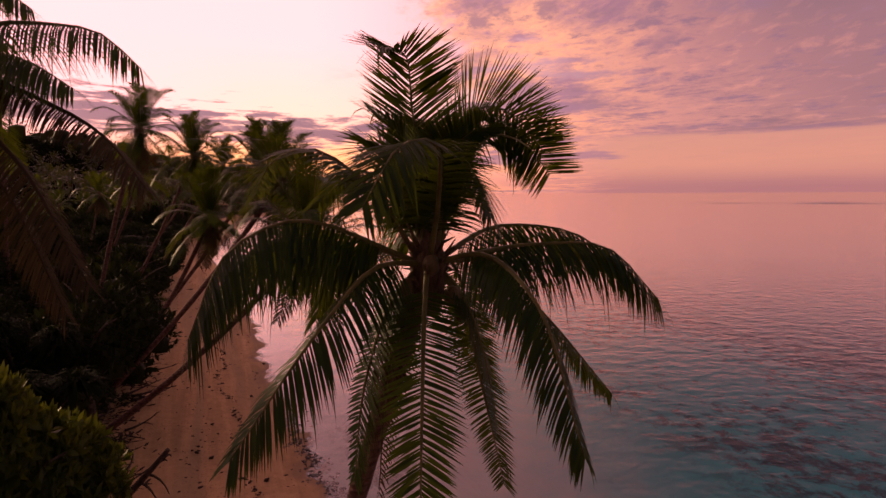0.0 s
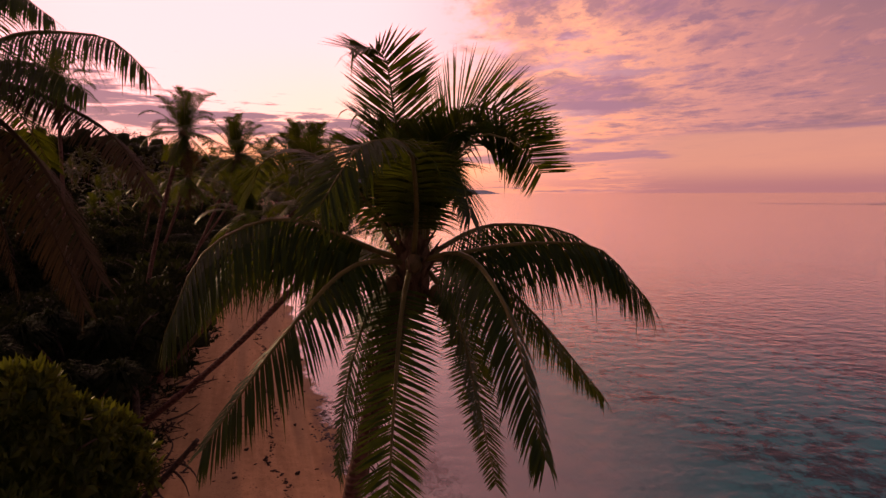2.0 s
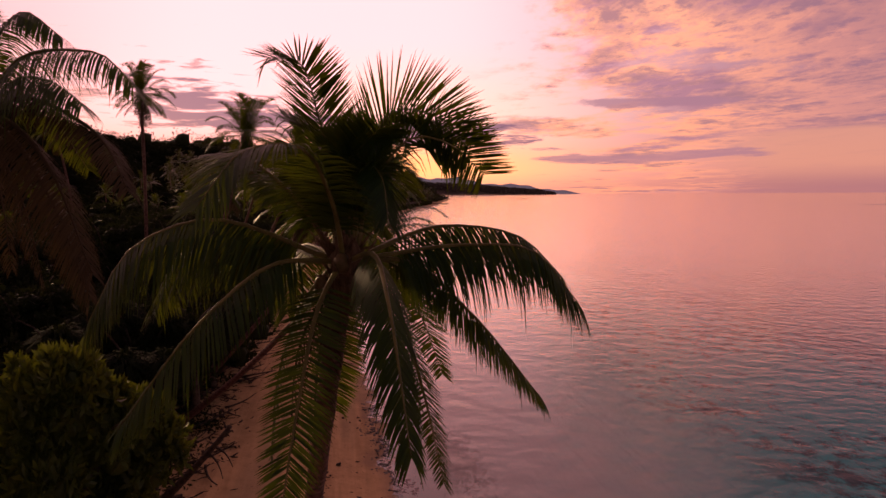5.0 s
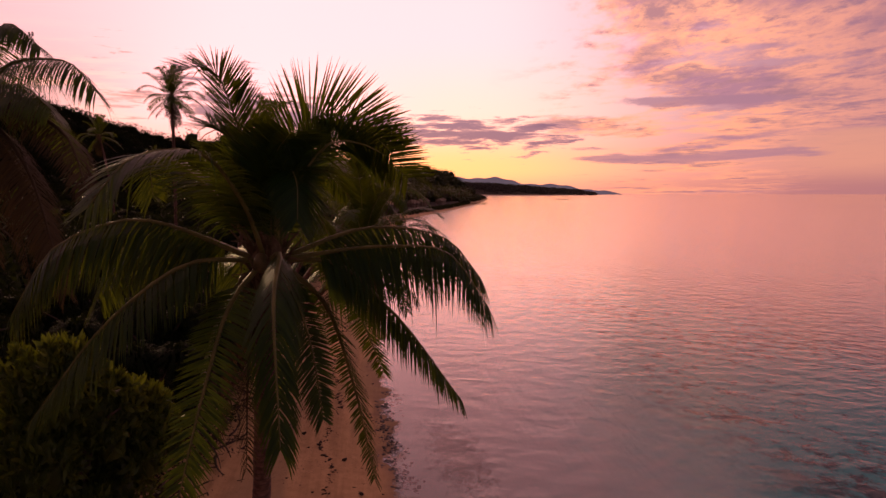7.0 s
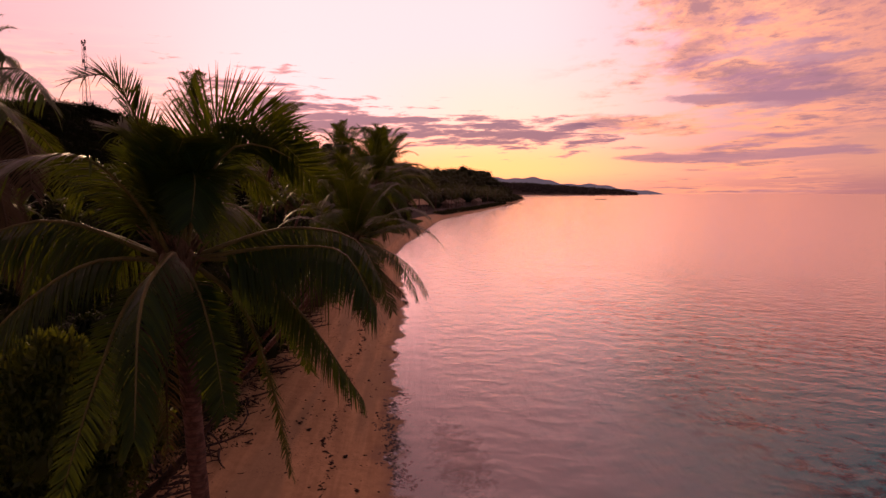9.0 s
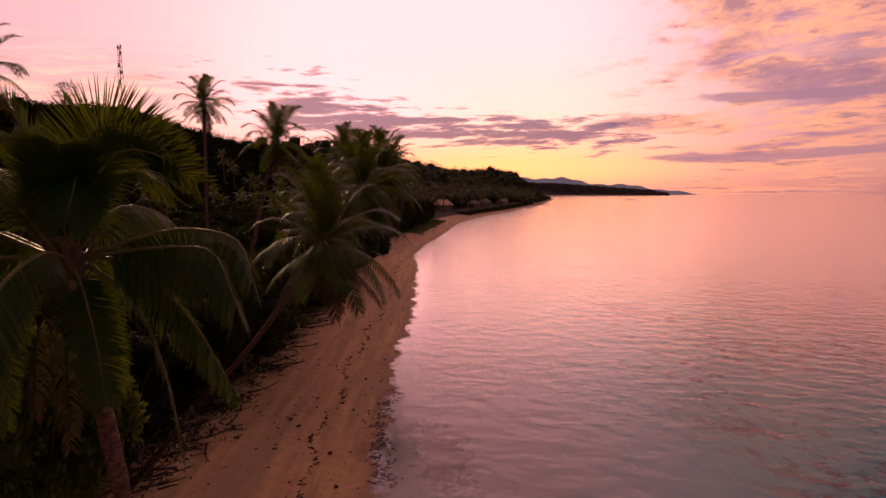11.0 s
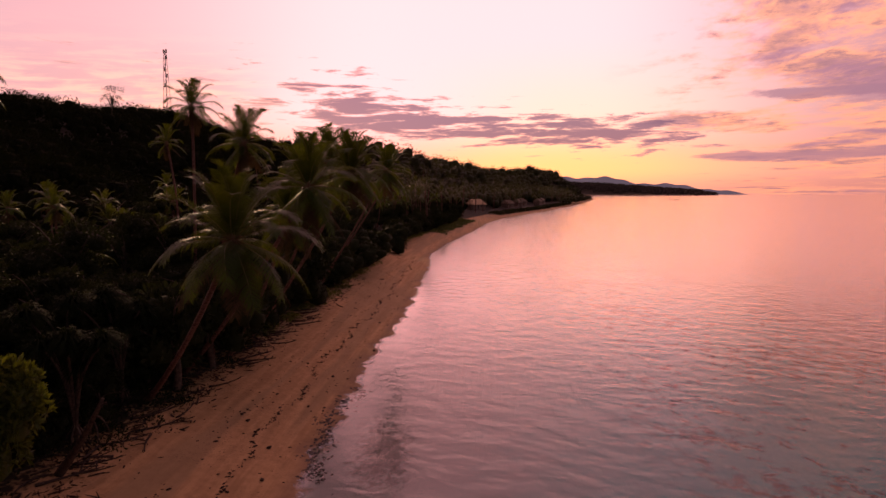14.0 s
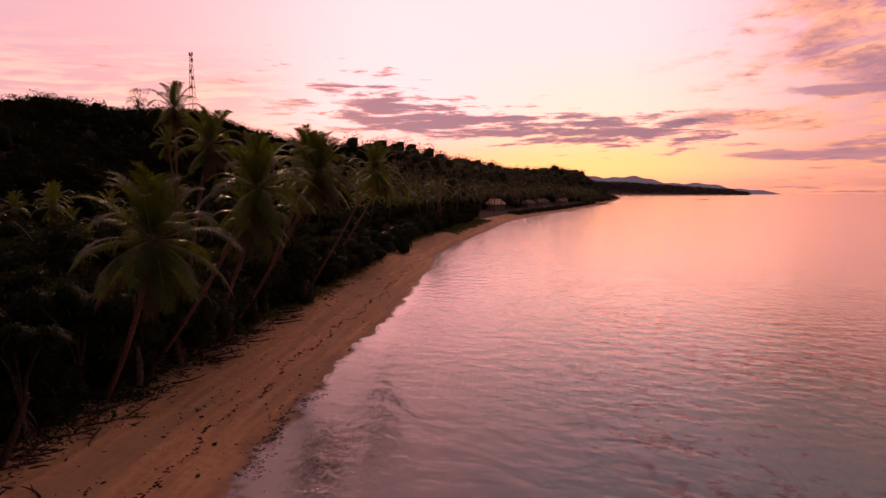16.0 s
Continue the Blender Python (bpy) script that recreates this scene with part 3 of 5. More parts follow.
def palm(foot, head, bow, seed, label, scale=1.0, count=20, nuts=5, kinds=None, r=0.17, far=False, dry=7):
    """Coconut palm with a bent trunk and a crown of shared frond shapes."""
    rng = random.Random(seed)
    kinds = kinds or KINDS
    foot, head = Vector(foot), Vector(head)
    top = thing("coconut_palm", Matrix.Translation(foot), label, "palm tree", "coconut palms on the shore")
    rel = head - foot
    mid = rel * 0.5 + Vector(bow)
    part("trunk", trunk_mesh((0, 0, -0.3), mid, rel, r * 1.5, r * 0.72, 12 if far else 26, 7 if far else 10), top)
    if not far:
        part("crown_fibre", fibre_mesh(seed), top, "ragged brown fibre", Matrix.Translation(rel))
    turn = rng.uniform(0, 360)
    for i in range(count):
        q = (i + rng.uniform(-0.3, 0.3)) / count
        k = min(int(max(q, 0) * len(kinds)), len(kinds) - 1)
        m = Matrix.Translation(rel) @ pose(0, 0, 0, rng.uniform(-6, 6), rng.uniform(-10, 10), turn + i * 137.5 + rng.uniform(-9, 9))
        m = m @ Matrix.Diagonal((scale * rng.uniform(0.9, 1.1),) * 3 + (1,))
        fr = part("frond", kinds[k][0], top, "", m)
        part("foliage", kinds[k][1], fr)
    for i in range(0 if far else dry):
        m = Matrix.Translation(rel - UP * 0.25) @ pose(0, 0, 0, rng.uniform(-8, 8), rng.uniform(-8, 8), turn + i * 360 / dry + rng.uniform(-25, 25)) @ Matrix.Scale(scale * rng.uniform(0.6, 0.95), 4)
        fr = part("frond", KINDS_DRY[i % 3][0], top, "dry brown hanging frond", m)
        part("foliage", KINDS_DRY[i % 3][1], fr)
    for i in range(nuts):
        a = rng.uniform(0, 6.28)
        part("coconut", NUT, top, "", Matrix.Translation(rel + Vector((0.24 * math.cos(a), 0.24 * math.sin(a), rng.uniform(-0.4, -0.1)))))
    return top


# ---------------------------------------------------------------- leafy crowns
def leaf_cloud(seed, lobes, n, size, mat, name="crown", rosette=1, spread=1.0, pointed=0.45, core=0.0):
    """Leaves on the skins of several lobes (x, y, z, radius, flatness); rosette: leaves in one tuft."""
    rng = np.random.default_rng(seed)
    w = np.array([l[3] ** 2 for l in lobes])
    pick = rng.choice(len(lobes), n, p=w / w.sum())
    L = np.array(lobes)[pick]
    d = rng.normal(size=(n, 3))
    d /= np.linalg.norm(d, axis=1)[:, None]
    d[:, 2] = np.where(d[:, 2] < -0.35, -d[:, 2], d[:, 2])
    rad = L[:, 3] * (1 - np.abs(rng.normal(0, 0.16, n)) * spread) * (1 + 0.12 * np.sin(d[:, 0] * 7 + pick) * np.cos(d[:, 1] * 6))
    p = L[:, :3] + d * rad[:, None] * np.stack((np.ones(n), np.ones(n), L[:, 4]), 1)
    p, d = np.repeat(p, rosette, 0), np.repeat(d, rosette, 0)
    n = len(p)
    out = d * (0.45 if rosette > 1 else 0.3) + rng.normal(0, 0.6, (n, 3)) + np.array((0, 0, 0.25))
    out /= np.linalg.norm(out, axis=1)[:, None]
    s = np.cross(out, rng.normal(size=(n, 3)))
    s /= np.linalg.norm(s, axis=1)[:, None]
    nn = np.cross(s, out)
    sz = size * rng.uniform(0.65, 1.25, n)[:, None]
    a = p
    b = p + out * sz * 0.55 + s * sz * pointed * 0.5 + nn * sz * 0.07
    c = p + out * sz - nn * sz * 0.10
    e = p + out * sz * 0.55 - s * sz * pointed * 0.5 + nn * sz * 0.07
    verts = np.stack((a, b, c, e), 1).reshape(-1, 3)
    faces = np.arange(4 * n).reshape(-1, 4).tolist()
    if core:
        cv, cf = lump(seed, 1.0, 1.0, 4, 6, 0.28)
        cv = np.array(cv)
        more = [verts]
        for q, l in enumerate(lobes):
            o = 4 * n + q * len(cv)
            more.append(cv * l[3] * core * np.array((1, 1, l[4])) + np.array(l[:3]))
            faces += [tuple(o + i for i in f) for f in cf]
        verts = np.concatenate(more)
    return mesh(name, verts, faces, [mat], core > 0)


def limbs_mesh(seed, height, spread, r, count=5, mat=None):
    rng = random.Random(seed)
    v, f = tube(bezier((0, 0, -0.2), (rng.uniform(-.2, .2), rng.uniform(-.2, .2), height * 0.3), (rng.uniform(-.3, .3), rng.uniform(-.3, .3), height * 0.62), 8), np.linspace(r * 1.3, r * 0.6, 8), 8)
    for i in range(count):
        a = i * 6.28 / count + rng.uniform(-0.4, 0.4)
        z0 = height * rng.uniform(0.22, 0.5)
        q = spread * rng.uniform(0.5, 0.9)
        b = (q * math.cos(a), q * math.sin(a), height * rng.uniform(0.6, 0.95))
        tube(bezier((0, 0, z0), (b[0] * 0.4, b[1] * 0.4, z0 + (b[2] - z0) * 0.65), b, 6), np.linspace(r * 0.5, r * 0.12, 6), 6, v, f)
    return mesh("trunk", v, f, [mat or BARK], True)


def lobes_of(seed, height, spread, count, low=0.35):
    rng = random.Random(seed)
    out = []
    for i in range(count):
        a, q = rng.uniform(0, 6.28), spread * math.sqrt(rng.random()) * 0.75
        out.append((q * math.cos(a), q * math.sin(a), height * rng.uniform(low, 0.85), spread * rng.uniform(0.28, 0.5), rng.uniform(0.6, 0.9)))
    return out


def tree_kind(seed, height, spread, n, size, mat, rosette=1, lobes=9, name="broadleaf_tree", low=0.4, pointed=0.45):
    return limbs_mesh(seed, height, spread, 0.05 + height * 0.017), leaf_cloud(seed, lobes_of(seed, height, spread, lobes, low), n, size, mat, "crown", rosette, 1.0, pointed, 0.66)


def tree(kind, m, name, label, category, group):
    top = thing(name, m, label, category, group)
    part("trunk", kind[0], top)
    part("crown", kind[1], top)
    return top


# ---------------------------------------------------------------- land, lagoon, distance
SHORE_Y = (-400, -60, -20, 8, 14, 22, 31, 40, 50, 71, 86, 104, 122, 176, 232, 290, 396, 579, 651, 900, 1275, 1500, 2000, 6000)
SHORE_X = (110, 21, 9, 0.9, -1.6, -5.3, -9.3, -12.5, -16.6, -26, -33, -42, -48, -63, -80, -92, -103, -127, -138, -180, -246, -420, -1200, -6000)


def shore(y):
    return np.interp(y, SHORE_Y, SHORE_X)


def inland(x, y):
    """Metres from the water's edge, positive on land."""
    return (shore(y) - x) * 0.91


def smoothstep(a, b, v):
    t = np.clip((v - a) / (b - a), 0, 1)
    return t * t * (3 - 2 * t)


def height(x, y):
    x, y = np.asarray(x, float), np.asarray(y, float)
    d = inland(x, y) + 0.25 * np.sin(y * 0.9) + 0.18 * np.sin(y * 2.3 + 1)
    sea = np.maximum(d * 0.085, -0.25 + d * 0.030)
    sea = np.maximum(sea, -1.6 - np.clip(-d - 400, 0, 1000) * 0.004)
    beach = np.interp(d, (0, 3, 7.5, 9.6, 16, 40, 90), (0, 0.42, 1.02, 1.45, 2.1, 3.5, 8))
    z = np.where(d < 0, sea, beach)
    crest = np.interp(y, (-300, 0, 90, 150, 230, 265, 295, 320, 420, 540, 650, 790, 1000, 1170, 1320, 1500, 1750), (22, 27, 34.5, 39, 40, 35, 33, 36, 33, 27, 28, 29, 35, 37, 37, 20, 0))
    hill = crest * smoothstep(45 - 30 * smoothstep(850, 1150, y), 190 - 50 * smoothstep(150, 350, y) - 50 * smoothstep(850, 1150, y), d) * (1 + 0.07 * np.sin(x * 0.021 + y * 0.013) + 0.05 * np.sin(y * 0.05))
    knoll = 14.0 * np.exp(-((x + 301) / 42.0) ** 2 - ((y - 232) / 36.0) ** 2)
    z = z + np.where(d > 0, hill + knoll, 0)
    # the far headland across the bay
    ridge = np.exp(-((y - 3560 - 0.10 * x) / 170.0) ** 2) * smoothstep(10, -160, x) * np.interp(-x, (0, 200, 450, 700, 1200, 3000), (12, 27, 47, 66, 90, 120))
    return np.maximum(z, ridge - 2.2) if np.ndim(z) else max(float(z), float(ridge) - 2.2)


def ground_at(x, y):
    return float(height(np.array([x]), np.array([y]))[0])


def build_land():
    gx = np.unique(np.concatenate((-np.geomspace(150, 5200, 70)[::-1], np.arange(-150, -40, 2.5), np.arange(-40, 16, 0.7), np.arange(16, 60, 3), np.geomspace(60, 5200, 40))))
    gy = np.unique(np.concatenate((-np.geomspace(30, 5000, 22)[::-1], np.arange(-30, 70, 0.9), np.arange(70, 300, 3.0), np.geomspace(300, 3200, 70), np.arange(3250, 3950, 50), np.geomspace(4000, 5200, 6))))
    X, Y = np.meshgrid(gx, gy)
    Z = height(X, Y)
    near = np.exp(-((X + 5) / 60) ** 2 - ((Y - 20) / 80) ** 2)
    Z += near * (0.05 * np.sin(X * 1.7 + Y * 0.9) * np.sin(Y * 1.3 - X * 0.4) + 0.03 * np.sin(X * 3.9) * np.sin(Y * 3.1))
    nx, ny = len(gx), len(gy)
    i = np.arange(nx * ny).reshape(ny, nx)
    faces = np.stack((i[:-1, :-1], i[:-1, 1:], i[1:, 1:], i[1:, :-1]), -1).reshape(-1, 4).tolist()
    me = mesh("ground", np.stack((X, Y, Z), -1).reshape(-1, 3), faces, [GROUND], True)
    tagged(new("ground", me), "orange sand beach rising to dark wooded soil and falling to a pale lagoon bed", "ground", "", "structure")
    w = mesh("water", [(-5200, -5200, 0), (5200, -5200, 0), (5200, 5200, 0), (-5200, 5200, 0)], [(0, 1, 2, 3)], [WATER])
    tagged(new("water", w), "calm shallow lagoon reflecting a pink sunset sky", "sea", "", "structure")


build_land()


def ribbon(name, ys, offset, wide, z, mat, seed, label, category):
    rng = np.random.default_rng(seed)
    v, f = [], []
    for i, y in enumerate(ys):
        d = offset + 0.25 * math.sin(y * 0.9) / 0.91 + 0.18 * math.sin(y * 2.3 + 1) / 0.91
        x = float(shore(y)) + d + rng.uniform(-0.08, 0.08)
        w = wide * (0.6 + 0.5 * math.sin(y * 0.7 + seed) ** 2 + rng.uniform(0, 0.3))
        v += [(x - w * 0.5, y, z), (x + w * 0.5, y, z)]
        if i:
            f.append((2 * i - 2, 2 * i - 1, 2 * i + 1, 2 * i))
    return tagged(new(name, mesh(name, v, f, [mat], True)), label, category, "", "stuff")


YS = np.concatenate((np.arange(-10, 60, 0.35), np.arange(60, 300, 1.2)))
ribbon("wash_foam", YS, 0.10, 0.55, 0.022, FOAM, 1, "thin pale foam where the water meets the sand", "foam")


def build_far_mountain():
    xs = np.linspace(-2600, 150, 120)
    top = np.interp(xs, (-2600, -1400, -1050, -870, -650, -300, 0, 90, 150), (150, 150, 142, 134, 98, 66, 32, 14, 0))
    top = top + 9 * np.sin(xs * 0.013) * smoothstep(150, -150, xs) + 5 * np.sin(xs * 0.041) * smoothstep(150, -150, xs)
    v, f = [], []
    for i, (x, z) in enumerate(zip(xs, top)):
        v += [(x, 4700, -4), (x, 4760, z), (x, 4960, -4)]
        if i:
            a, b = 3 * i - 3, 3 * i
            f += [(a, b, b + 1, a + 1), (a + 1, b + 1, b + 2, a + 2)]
    tagged(new("backdrop", mesh("backdrop", v, f, [FAR], True)), "violet mountains far across the water, with haze painted as a glow", "mountain", "", "structure")


build_far_mountain()


def build_headland_woods():
    rng = np.random.default_rng(8)
    n = 2600
    x = -rng.random(n) ** 1.3 * 1500 + 5
    y = 3560 + 0.10 * x + rng.normal(-70, 60, n)
    z = height(x, y)
    ok = z > 0.5
    x, y, z = x[ok], y[ok], z[ok]
    lob = [(a, b, c + 3, r, 0.8) for a, b, c, r in zip(x, y, z, rng.uniform(7, 13, len(x)))]
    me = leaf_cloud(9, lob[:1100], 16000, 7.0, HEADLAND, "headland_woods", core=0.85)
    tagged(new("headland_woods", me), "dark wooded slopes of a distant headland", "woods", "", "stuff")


build_headland_woods()


def build_hill_woods():
    """Canopy of the hill: many crowns side by side, smaller ones near."""
    rng = np.random.default_rng(3)

    def stand(y0, y1, d0, d1, step, low, high):
        yy, dd = np.meshgrid(np.arange(y0, y1, step), np.arange(d0, d1, step))
        yy = (yy + rng.uniform(-0.5, 0.5, yy.shape) * step).ravel()
        dd = (dd + rng.uniform(-0.5, 0.5, dd.shape) * step).ravel()
        xx = shore(yy) - dd / 0.91
        zz = height(xx, yy)
        q = rng.uniform(low, high, len(xx))
        lift = 0.7 + 0.3 * np.sin(xx * 0.11) + 0.3 * np.sin(yy * 0.09 + 2) + rng.uniform(-0.1, 0.7, len(xx)) ** 2
        return [(a, b, c + r * l, r, f) for a, b, c, r, l, f in zip(xx, yy, zz, q, lift, rng.uniform(0.7, 1.15, len(xx)))]

    near = [l for l in stand(-60, 340, 34, 260, 4.4, 2.0, 4.9) if l[1] > 95 or l[0] < -52]
    off = stand(340, 1480, 34, 300, 11.0, 6.0, 9.0) + stand(610, 1300, 9, 36, 7.0, 2.0, 4.0)
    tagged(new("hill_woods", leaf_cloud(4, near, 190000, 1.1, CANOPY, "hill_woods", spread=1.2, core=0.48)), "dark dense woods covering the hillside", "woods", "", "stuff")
    tagged(new("hill_woods", leaf_cloud(5, off, 110000, 1.7, COAST, "hill_woods", core=0.58)), "dark woods along the receding coast", "woods", "", "stuff")


build_hill_woods()

# ---------------------------------------------------------------- the palm that the camera circles
CROWN = Vector((4.72, -7.03, 12.88))
# each frond: bearing, reach and rise of the points that its rib passes; a last single number rolls it
ARMS = (((44, 1.55, 0.24), (62, 2.45, 0.08), (74, 2.85, -0.42)), ((69, 1.60, 0.02), (79, 2.38, -0.02), (86, 2.95, -0.66)),
        ((-120, 1.78, 0.39), (-126, 2.40, 0.12), (-130, 2.85, -0.65)), ((-98, 1.45, 0.22), (-96, 2.20, -0.05), (-94, 2.70, -0.75)),
        ((-15, 1.40, 0.60), (-10, 2.20, 0.35), (-8, 2.70, -0.30)))
LOWER = (((62, 0.85, -0.20), (67, 1.60, -0.85), (76, 2.58, -2.05)), ((140, 1.00, 0.02), (146, 1.85, -0.30), (146, 2.55, -1.65)))
OUTER = (((-145, 1.00, -0.12), (-145, 1.80, -0.62), (-137, 2.65, -1.75)),
         ((-48, 1.50, -0.10), (-45, 2.10, -0.60), (-44, 2.60, -1.30)))
SKIRT = (((35, 0.75, -0.75), (38, 1.20, -2.00), (48, 1.45, -3.55)), ((-178, 0.75, -0.55), (-178, 1.31, -1.50), (-178, 1.85, -2.75)),
         ((20, 1.00, -0.30), (22, 1.60, -1.10), (24, 2.10, -2.20)), ((103, 0.40, -0.50), (101, 0.70, -1.30), (100, 0.85, -2.20)),
         ((-30, 0.60, -0.60), (-30, 0.95, -1.50), (-30, 1.30, -2.60)), ((-120, 0.50, -0.60), (-120, 0.85, -1.50), (-118, 1.00, -2.70)))
FAN = (((-150, 0.16, 0.85), (-157, 0.43, 1.70), (-161, 0.78, 2.22), (-152, 1.04, 2.20), 15), ((80, 0.28, 1.10), (71, 0.66, 1.75), (68, 1.15, 1.72), (66, 1.68, 1.25), 65),
       ((70, 0.45, 0.95), (66, 0.91, 1.43), (64, 1.40, 1.35), (62, 1.88, 0.95), 50), ((18, 0.20, 0.90), (22, 0.45, 1.50), (30, 0.95, 1.60), 20),
       ((-60, 0.30, 0.80), (-60, 0.60, 1.30), (-60, 1.10, 1.10), 30), ((130, 0.20, 0.80), (128, 0.40, 1.25), (125, 0.75, 1.45), 10),
       ((-100, 0.20, 0.90), (-105, 0.40, 1.45), (-110, 0.70, 1.65), 10))
FRONT = (((170, 0.80, 0.70), (176, 1.45, 1.18), (-174, 2.00, 1.10), (-168, 2.35, 0.60)), ((-108, 0.70, 0.75), (-103, 1.31, 1.20), (-88, 1.90, 1.08), (-79, 2.25, 0.72)),
         ((99, 0.20, 0.70), (99, 0.40, 1.05), (112, 0.62, 0.90), (124, 0.88, 0.42)), ((0, 0.50, 0.80), (8, 0.95, 1.20), (15, 1.60, 0.75)),
         ((-60, 0.50, 0.70), (-60, 1.00, 1.00), (-60, 1.70, 0.60)))


def polar(bearing, reach, rise):
    a = radians(bearing)
    return (reach * math.sin(a), reach * math.cos(a), rise)


# how a group of fronds carries its leaflets: lift, sag, length, width, number on each side, splay
HANGING = (-38, 0.85, 0.84, 0.027, 130, (76, 40))
SLOPING = (-26, 0.45, 0.68, 0.027, 125, (72, 38))
NARROW = (-4, 0.10, 0.52, 0.027, 115, (82, 34))
SPREAD = (8, 0.05, 0.86, 0.022, 165, (52, -6))
COMBED = (-6, 0.34, 0.72, 0.025, 125, (72, 34))
DRAPED = (-44, 0.70, 0.56, 0.027, 120, (70, 36))


def close_palm(foot, crown, groups, dry, nuts, seed, label, r=0.26):
    """A palm seen close: each frond has its own sweep."""
    foot = Vector(foot)
    top = thing("coconut_palm", Matrix.Translation(foot), label, "palm tree", "coconut palms on the shore")
    rel = Vector(crown) - foot
    part("trunk", trunk_mesh((0, 0, -0.3), rel * 0.5 + Vector((-0.15, 0.2, -0.25)), rel - Vector((0, 0, 0.2)), r, r * 0.58, 34, 14), top)
    part("crown_fibre", fibre_mesh(seed, 0.8, 0.2), top, "ragged brown fibre", Matrix.Translation(rel))
    k = 0
    for fronds, (vee, sag, length, width, count, splay), *cover in groups:
        for way in fronds:
            q = 0.0
            if not isinstance(way[-1], tuple):
                way, q = way[:-1], radians(way[-1])
            a = radians(way[-2][0])
            k += 1
            curve = sweep([polar(way[0][0], 0.10, -0.15)] + [polar(*p) for p in way], 25)
            m = frond_meshes(curve, (math.cos(a) * math.cos(q), -math.sin(a) * math.cos(q), math.sin(q)), count, length, vee, sag, width, seed * 100 + k, cover[0] if cover else None, 3, 0.05, splay, 0.17, 0.45 if vee > 0 else 0.5)
            fr = part("frond", m[0], top, "dark brown frond" if cover else "", Matrix.Translation(rel))
            part("foliage", m[1], fr)
    for i, (b, r1, z1, r2, z2) in enumerate(dry):
        a = radians(b)
        m = frond_meshes(sweep((polar(b, 0.12, -0.3), polar(b, r1, z1), polar(b, r2, z2)), 25), (math.cos(a), -math.sin(a), 0), 40, 0.45, -35, 0.8, 0.024, seed * 100 + 50 + i, DEAD)
        fr = part("frond", m[0], top, "dry brown hanging frond", Matrix.Translation(rel))
        part("foliage", m[1], fr)
    for b, q, z in nuts:
        part("coconut", NUT, top, "", Matrix.Translation(rel + Vector(polar(b, q, z))))


close_palm((1.3, -2.9, ground_at(1.3, -2.9)), CROWN, ((ARMS, HANGING), (LOWER, DRAPED), (OUTER, SLOPING), (SKIRT, NARROW), (FAN, SPREAD), (FRONT, COMBED)), ((-65, 0.55, -1.5, 0.75, -3.3), (-100, 0.6, -1.2, 0.8, -2.6)),
           ((170, 0.24, -0.16), (95, 0.42, -0.78), (60, 0.36, -0.6), (120, 0.35, -0.55), (-120, 0.3, -0.45), (-30, 0.33, -0.5), (10, 0.3, -0.62)), 1,
           "leaning coconut palm with a full dark green crown on the sand")

REACHING = (((101, 1.40, 0.80), (101, 2.86, 0.82), (102, 3.70, 0.62), (102, 4.30, 0.12)), ((104, 1.50, 0.45), (105, 2.50, 0.30), (106, 3.40, -0.15)),
            ((97, 0.60, 1.10), (97, 1.40, 1.65), (97, 2.35, 1.12)))
# brown fronds, their dark colour also standing in for shadow on this palm
BROWNED = (((98, 1.30, 0.15), (98, 2.66, -0.32), (104, 3.80, -0.85), (108, 4.70, -1.55)), ((104, 1.00, -0.25), (104, 2.00, -0.95), (108, 3.60, -2.90)),
        ((95, 0.80, -0.50), (95, 1.60, -1.50), (95, 2.50, -3.50)))
AWAY = (((-10, 1.0, 0.5), (-11, 1.80, 0.30), (-12, 3.40, -1.00)), ((-60, 1.0, 0.5), (-60, 1.80, 0.40), (-60, 3.40, -0.80)), ((-110, 1.0, 0.6), (-110, 1.70, 0.60), (-112, 3.20, -0.40)),
        ((170, 0.8, 0.6), (170, 1.50, 0.70), (172, 3.00, -0.10)), ((-150, 0.9, 0.1), (-150, 1.60, -0.20), (-150, 3.00, -1.60)), ((-40, 0.3, 1.0), (-40, 0.60, 1.90), (-40, 1.30, 2.40)))
close_palm((-9.6, -3.8, ground_at(-9.6, -3.8)), (-3.5, -4.9, 15.2), ((REACHING, HANGING), (BROWNED, SLOPING, DEAD), (AWAY, COMBED)), ((100, 0.5, -1.4, 0.7, -3.0), (60, 0.6, -1.6, 0.9, -3.4), (20, 0.5, -1.3, 0.7, -2.8)),
           ((100, 0.3, -0.3), (60, 0.33, -0.4), (20, 0.3, -0.5)), 2, "coconut palm with long drooping fronds beside the bush")

# ---------------------------------------------------------------- other palms with a place of their own
def site(x, y, sink=0.0):
    return (x, y, ground_at(x, y) - sink)


palm(site(-12.5, 11.0), (0.4, 6.0, 11.9), (0.3, 0, -0.5), 11, "coconut palm leaning far out over the beach from the scrub", 1.2, 34, 6)
palm(site(-14.5, 15.0), (-3.0, 14.8, 14.1), (0.3, 0, -0.6), 12, "coconut palm leaning seaward behind another leaning palm", 1.2, 34, 6)
palm(site(-18.0, 24.4), (-7.0, 24.5, 15.3), (0.4, 0, -0.6), 13, "coconut palm with a dense crown leaning over the shore scrub", 1.2, 34, 5)
palm(site(-15.5, 20.0), (-8.4, 19.5, 12.2), (0.3, 0, -0.5), 24, "coconut palm with a low crown between two leaning palms", 1.15, 30, 5)
palm(site(-16.0, 19.0), (-11.9, 18.9, 17.2), (-0.4, 0, 0), 14, "upright coconut palm with a ragged crown above the scrub", 1, 24, 5)
palm(site(-25.2, 25.4), (-24.7, 25.6, 21.4), (0.2, 0, 0), 15, "tall slender coconut palm standing above the woods", 0.98, 24, 7)
